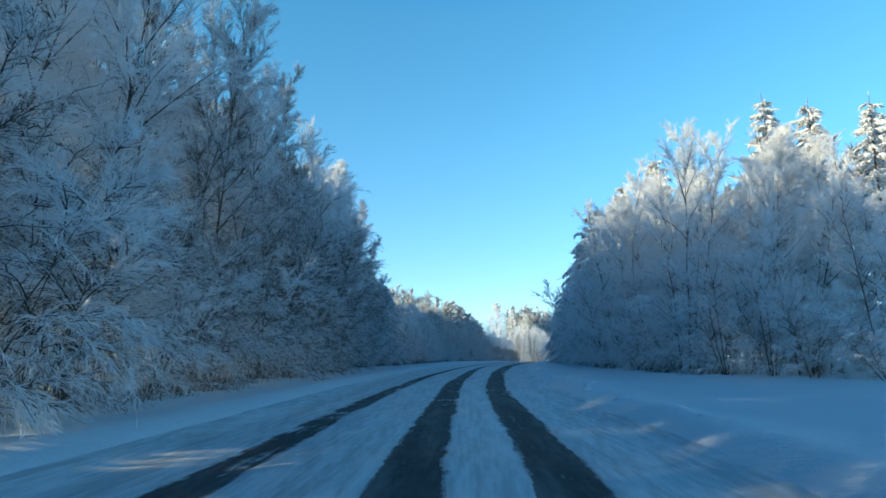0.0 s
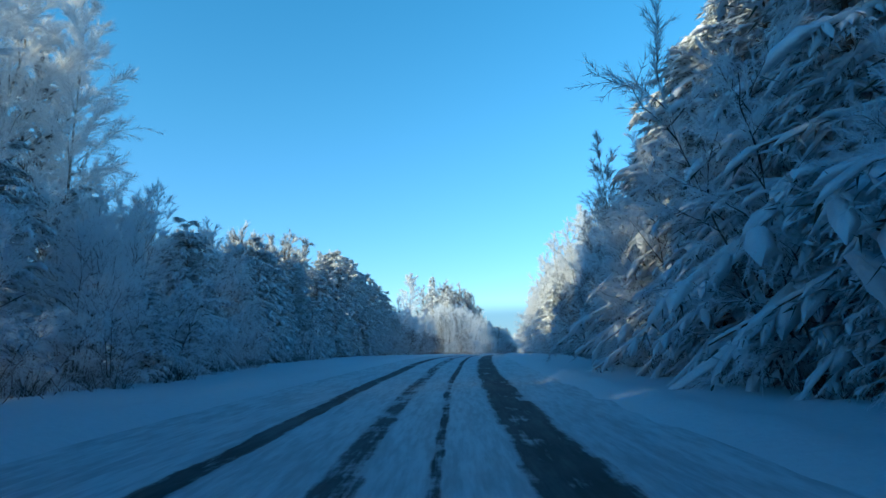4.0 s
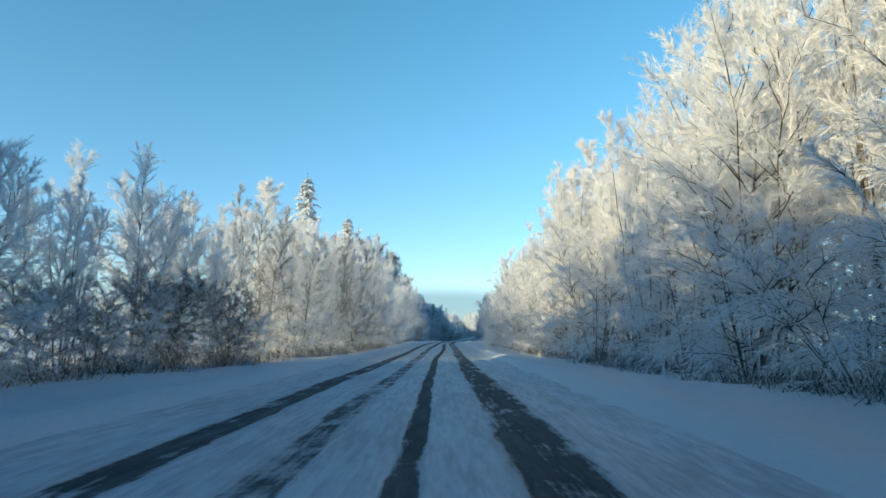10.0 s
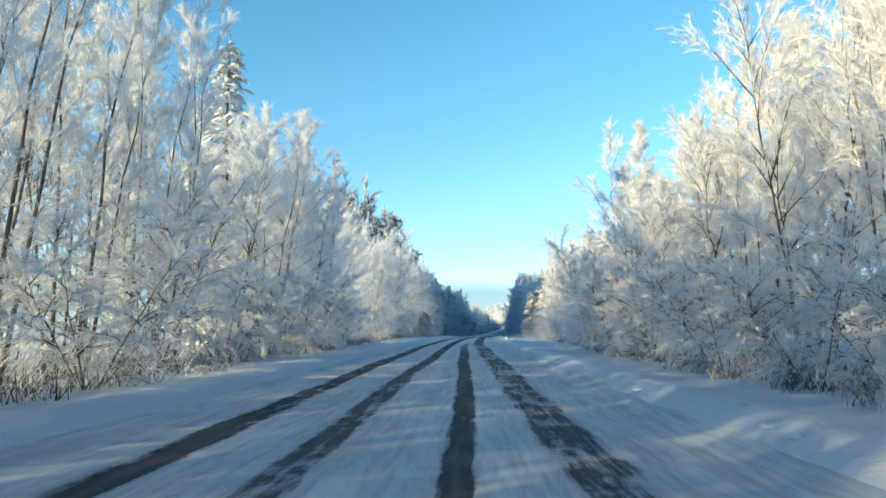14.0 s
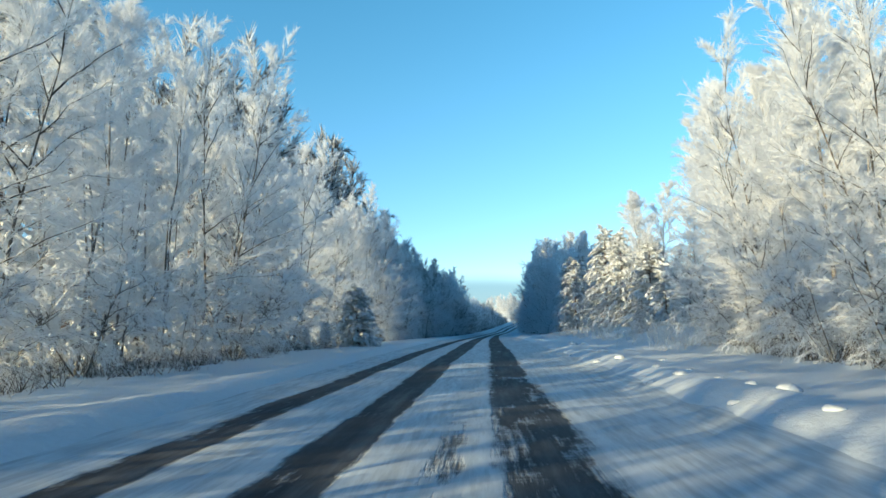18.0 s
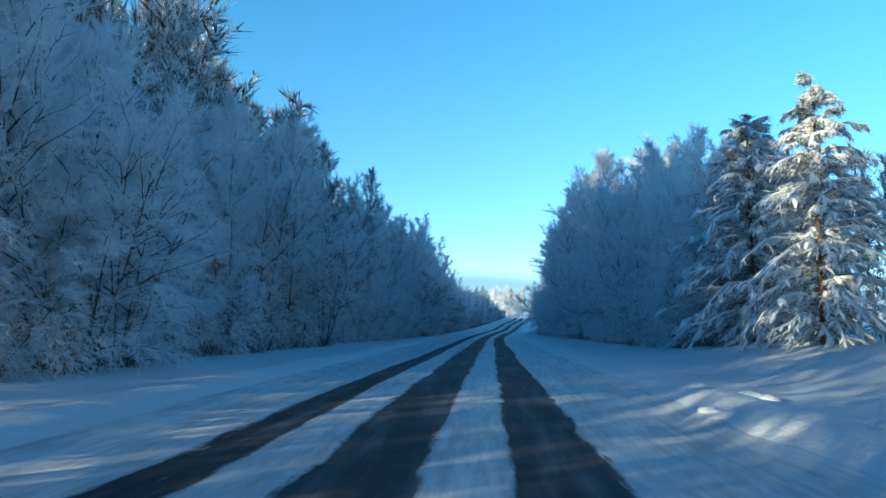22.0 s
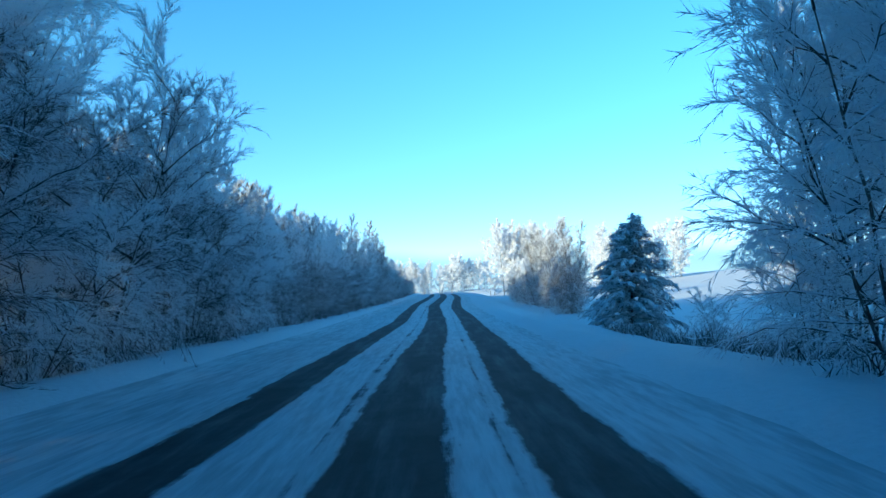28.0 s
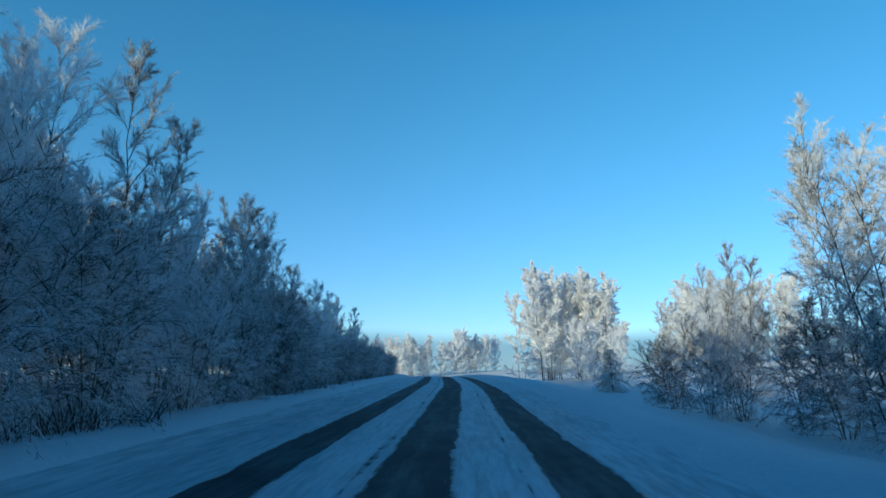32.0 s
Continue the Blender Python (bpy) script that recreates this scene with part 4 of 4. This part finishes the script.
def clump_of(points, n, rx, ry, h0, h1):
    out = []
    for x, y in points:
        for _ in range(n):
            u, v = deep.uniform(-rx, rx), deep.uniform(-ry, ry)
            xc, zc, k = along(y + v)
            d = (x + u - float(xc)) / float(k)
            out.append((x + u, y + v, float(zc) + float(ground_rise(y + v, d)) - 0.2, deep.uniform(h0, h1)))
    return out


grove("far_grove", "sunlit grove of rimed trees beyond the open field", clump_of([(166, 522), (174, 526)], 12, 6, 6, 12, 17) + clump_of([(192, 516), (206, 519)], 10, 10, 7, 11, 15)
      + clump_of([(160, 500)], 5, 7, 7, 5, 8) + clump_of([(145, 426)], 3, 3, 3, 7, 9), 8, RIME_SUNLIT, 0.075, 30, 0.42, 0.30)
grove("far_grove", "sunlit grove of rimed trees beyond the open field", clump_of([(225, 778), (250, 784), (278, 790), (200, 790), (175, 800)], 12, 14, 8, 16, 24) + clump_of([(130, 700), (150, 740), (100, 690), (70, 660)], 6, 14, 10, 9, 14), 9, RIME_SUNLIT, 0.13, 16, 0.55, 0.32)

# ---- snow clods thrown up by the plough ----
CLODS = []
for i in range(3):
    rng = np.random.default_rng(300 + i)
    bm = bmesh.new()
    bmesh.ops.create_icosphere(bm, subdivisions=2, radius=1.0)
    for v in bm.verts:
        v.co = v.co * (1 + 0.22 * noise.noise(v.co * 1.6 + Vector((i * 7.0, 0, 0)))) + Vector(rng.normal(size=3) * 0.03)
        v.co.z *= 0.62
    me = bpy.data.meshes.new("snow_clod")
    bm.to_mesh(me)
    bm.free()
    me.materials.append(SNOW)
    me.polygons.foreach_set("use_smooth", np.full(len(me.polygons), True))
    CLODS.append(me)
for y0, y1, n, d0, d1 in ((10, 46, 30, 3.5, 5.0), (178, 206, 16, 3.2, 4.4), (252, 312, 46, 3.1, 5.4), (96, 130, 6, 4.5, 6.5)):
    for _ in range(n):
        y, d = PLANT.uniform(y0, y1), PLANT.uniform(d0, d1)
        s = PLANT.uniform(0.05, 0.17)
        ob = tagged(new("snow_clod", PLANT.choice(CLODS)), "rounded lump of snow thrown up by the plough", "snow lump", "clods along the ploughed edge")
        p = place(y, d)
        ob.matrix_basis = Matrix.LocRotScale(p - Vector((0, 0, s * 0.15)), Euler((0, 0, PLANT.uniform(0, 6.28))), Vector((s * PLANT.uniform(0.9, 1.7), s * PLANT.uniform(0.9, 1.6), s)))

# ---- frosted grass and brushwood ----


def tufts(name, label, spots, blades, h0, h1, wid, mat, seed, lean=0.35):
    rng = np.random.default_rng(seed)
    base = np.repeat(np.array(spots, float), blades, axis=0)
    n = len(base)
    base = base + np.stack([rng.normal(size=n) * 0.25, rng.normal(size=n) * 0.25, np.full(n, -0.04)], 1)
    s = Soup()
    s.twigs(base, unit(np.stack([rng.normal(size=n) * lean, rng.normal(size=n) * lean, np.ones(n)], 1)), rng.uniform(h0, h1, n), wid * np.ones(n), rng)
    tagged(new(name, s.mesh(name, mat)), label, "grass", kind="stuff")


spots = []
for _ in range(620):
    y, d = PLANT.uniform(270, 312), PLANT.uniform(6.5, 22)
    p = place(y, d)
    spots.append((p.x, p.y, p.z))
tufts("frosted_grass", "tall dry grass white with frost on the open glade", spots, 22, 0.25, 0.8, 0.012, GRASS, 41)
spots = []
for rows, y0, y1 in ((LEFT, -28, 300), (LEFT_ON, 300, 520), (RIGHT, 33, 230), (RIGHT_ON, 230, 276), (RIGHT_ON, 328, 400)):
    edge, side = edge_of(rows), (1 if rows[0][1] > 0 else -1)
    for _ in range(int((y1 - y0) * 8)):
        y = PLANT.uniform(y0, y1)
        d = edge(y)[0] + side * (4.6 * PLANT.random() ** 1.3 - 0.5)
        p = place(y, d)
        spots.append((p.x, p.y, p.z))
tufts("brushwood", "rimed saplings and dry stalks along the foot of the wood", spots, 26, 0.2, 0.95, 0.017, BRUSH, 42, 0.6)
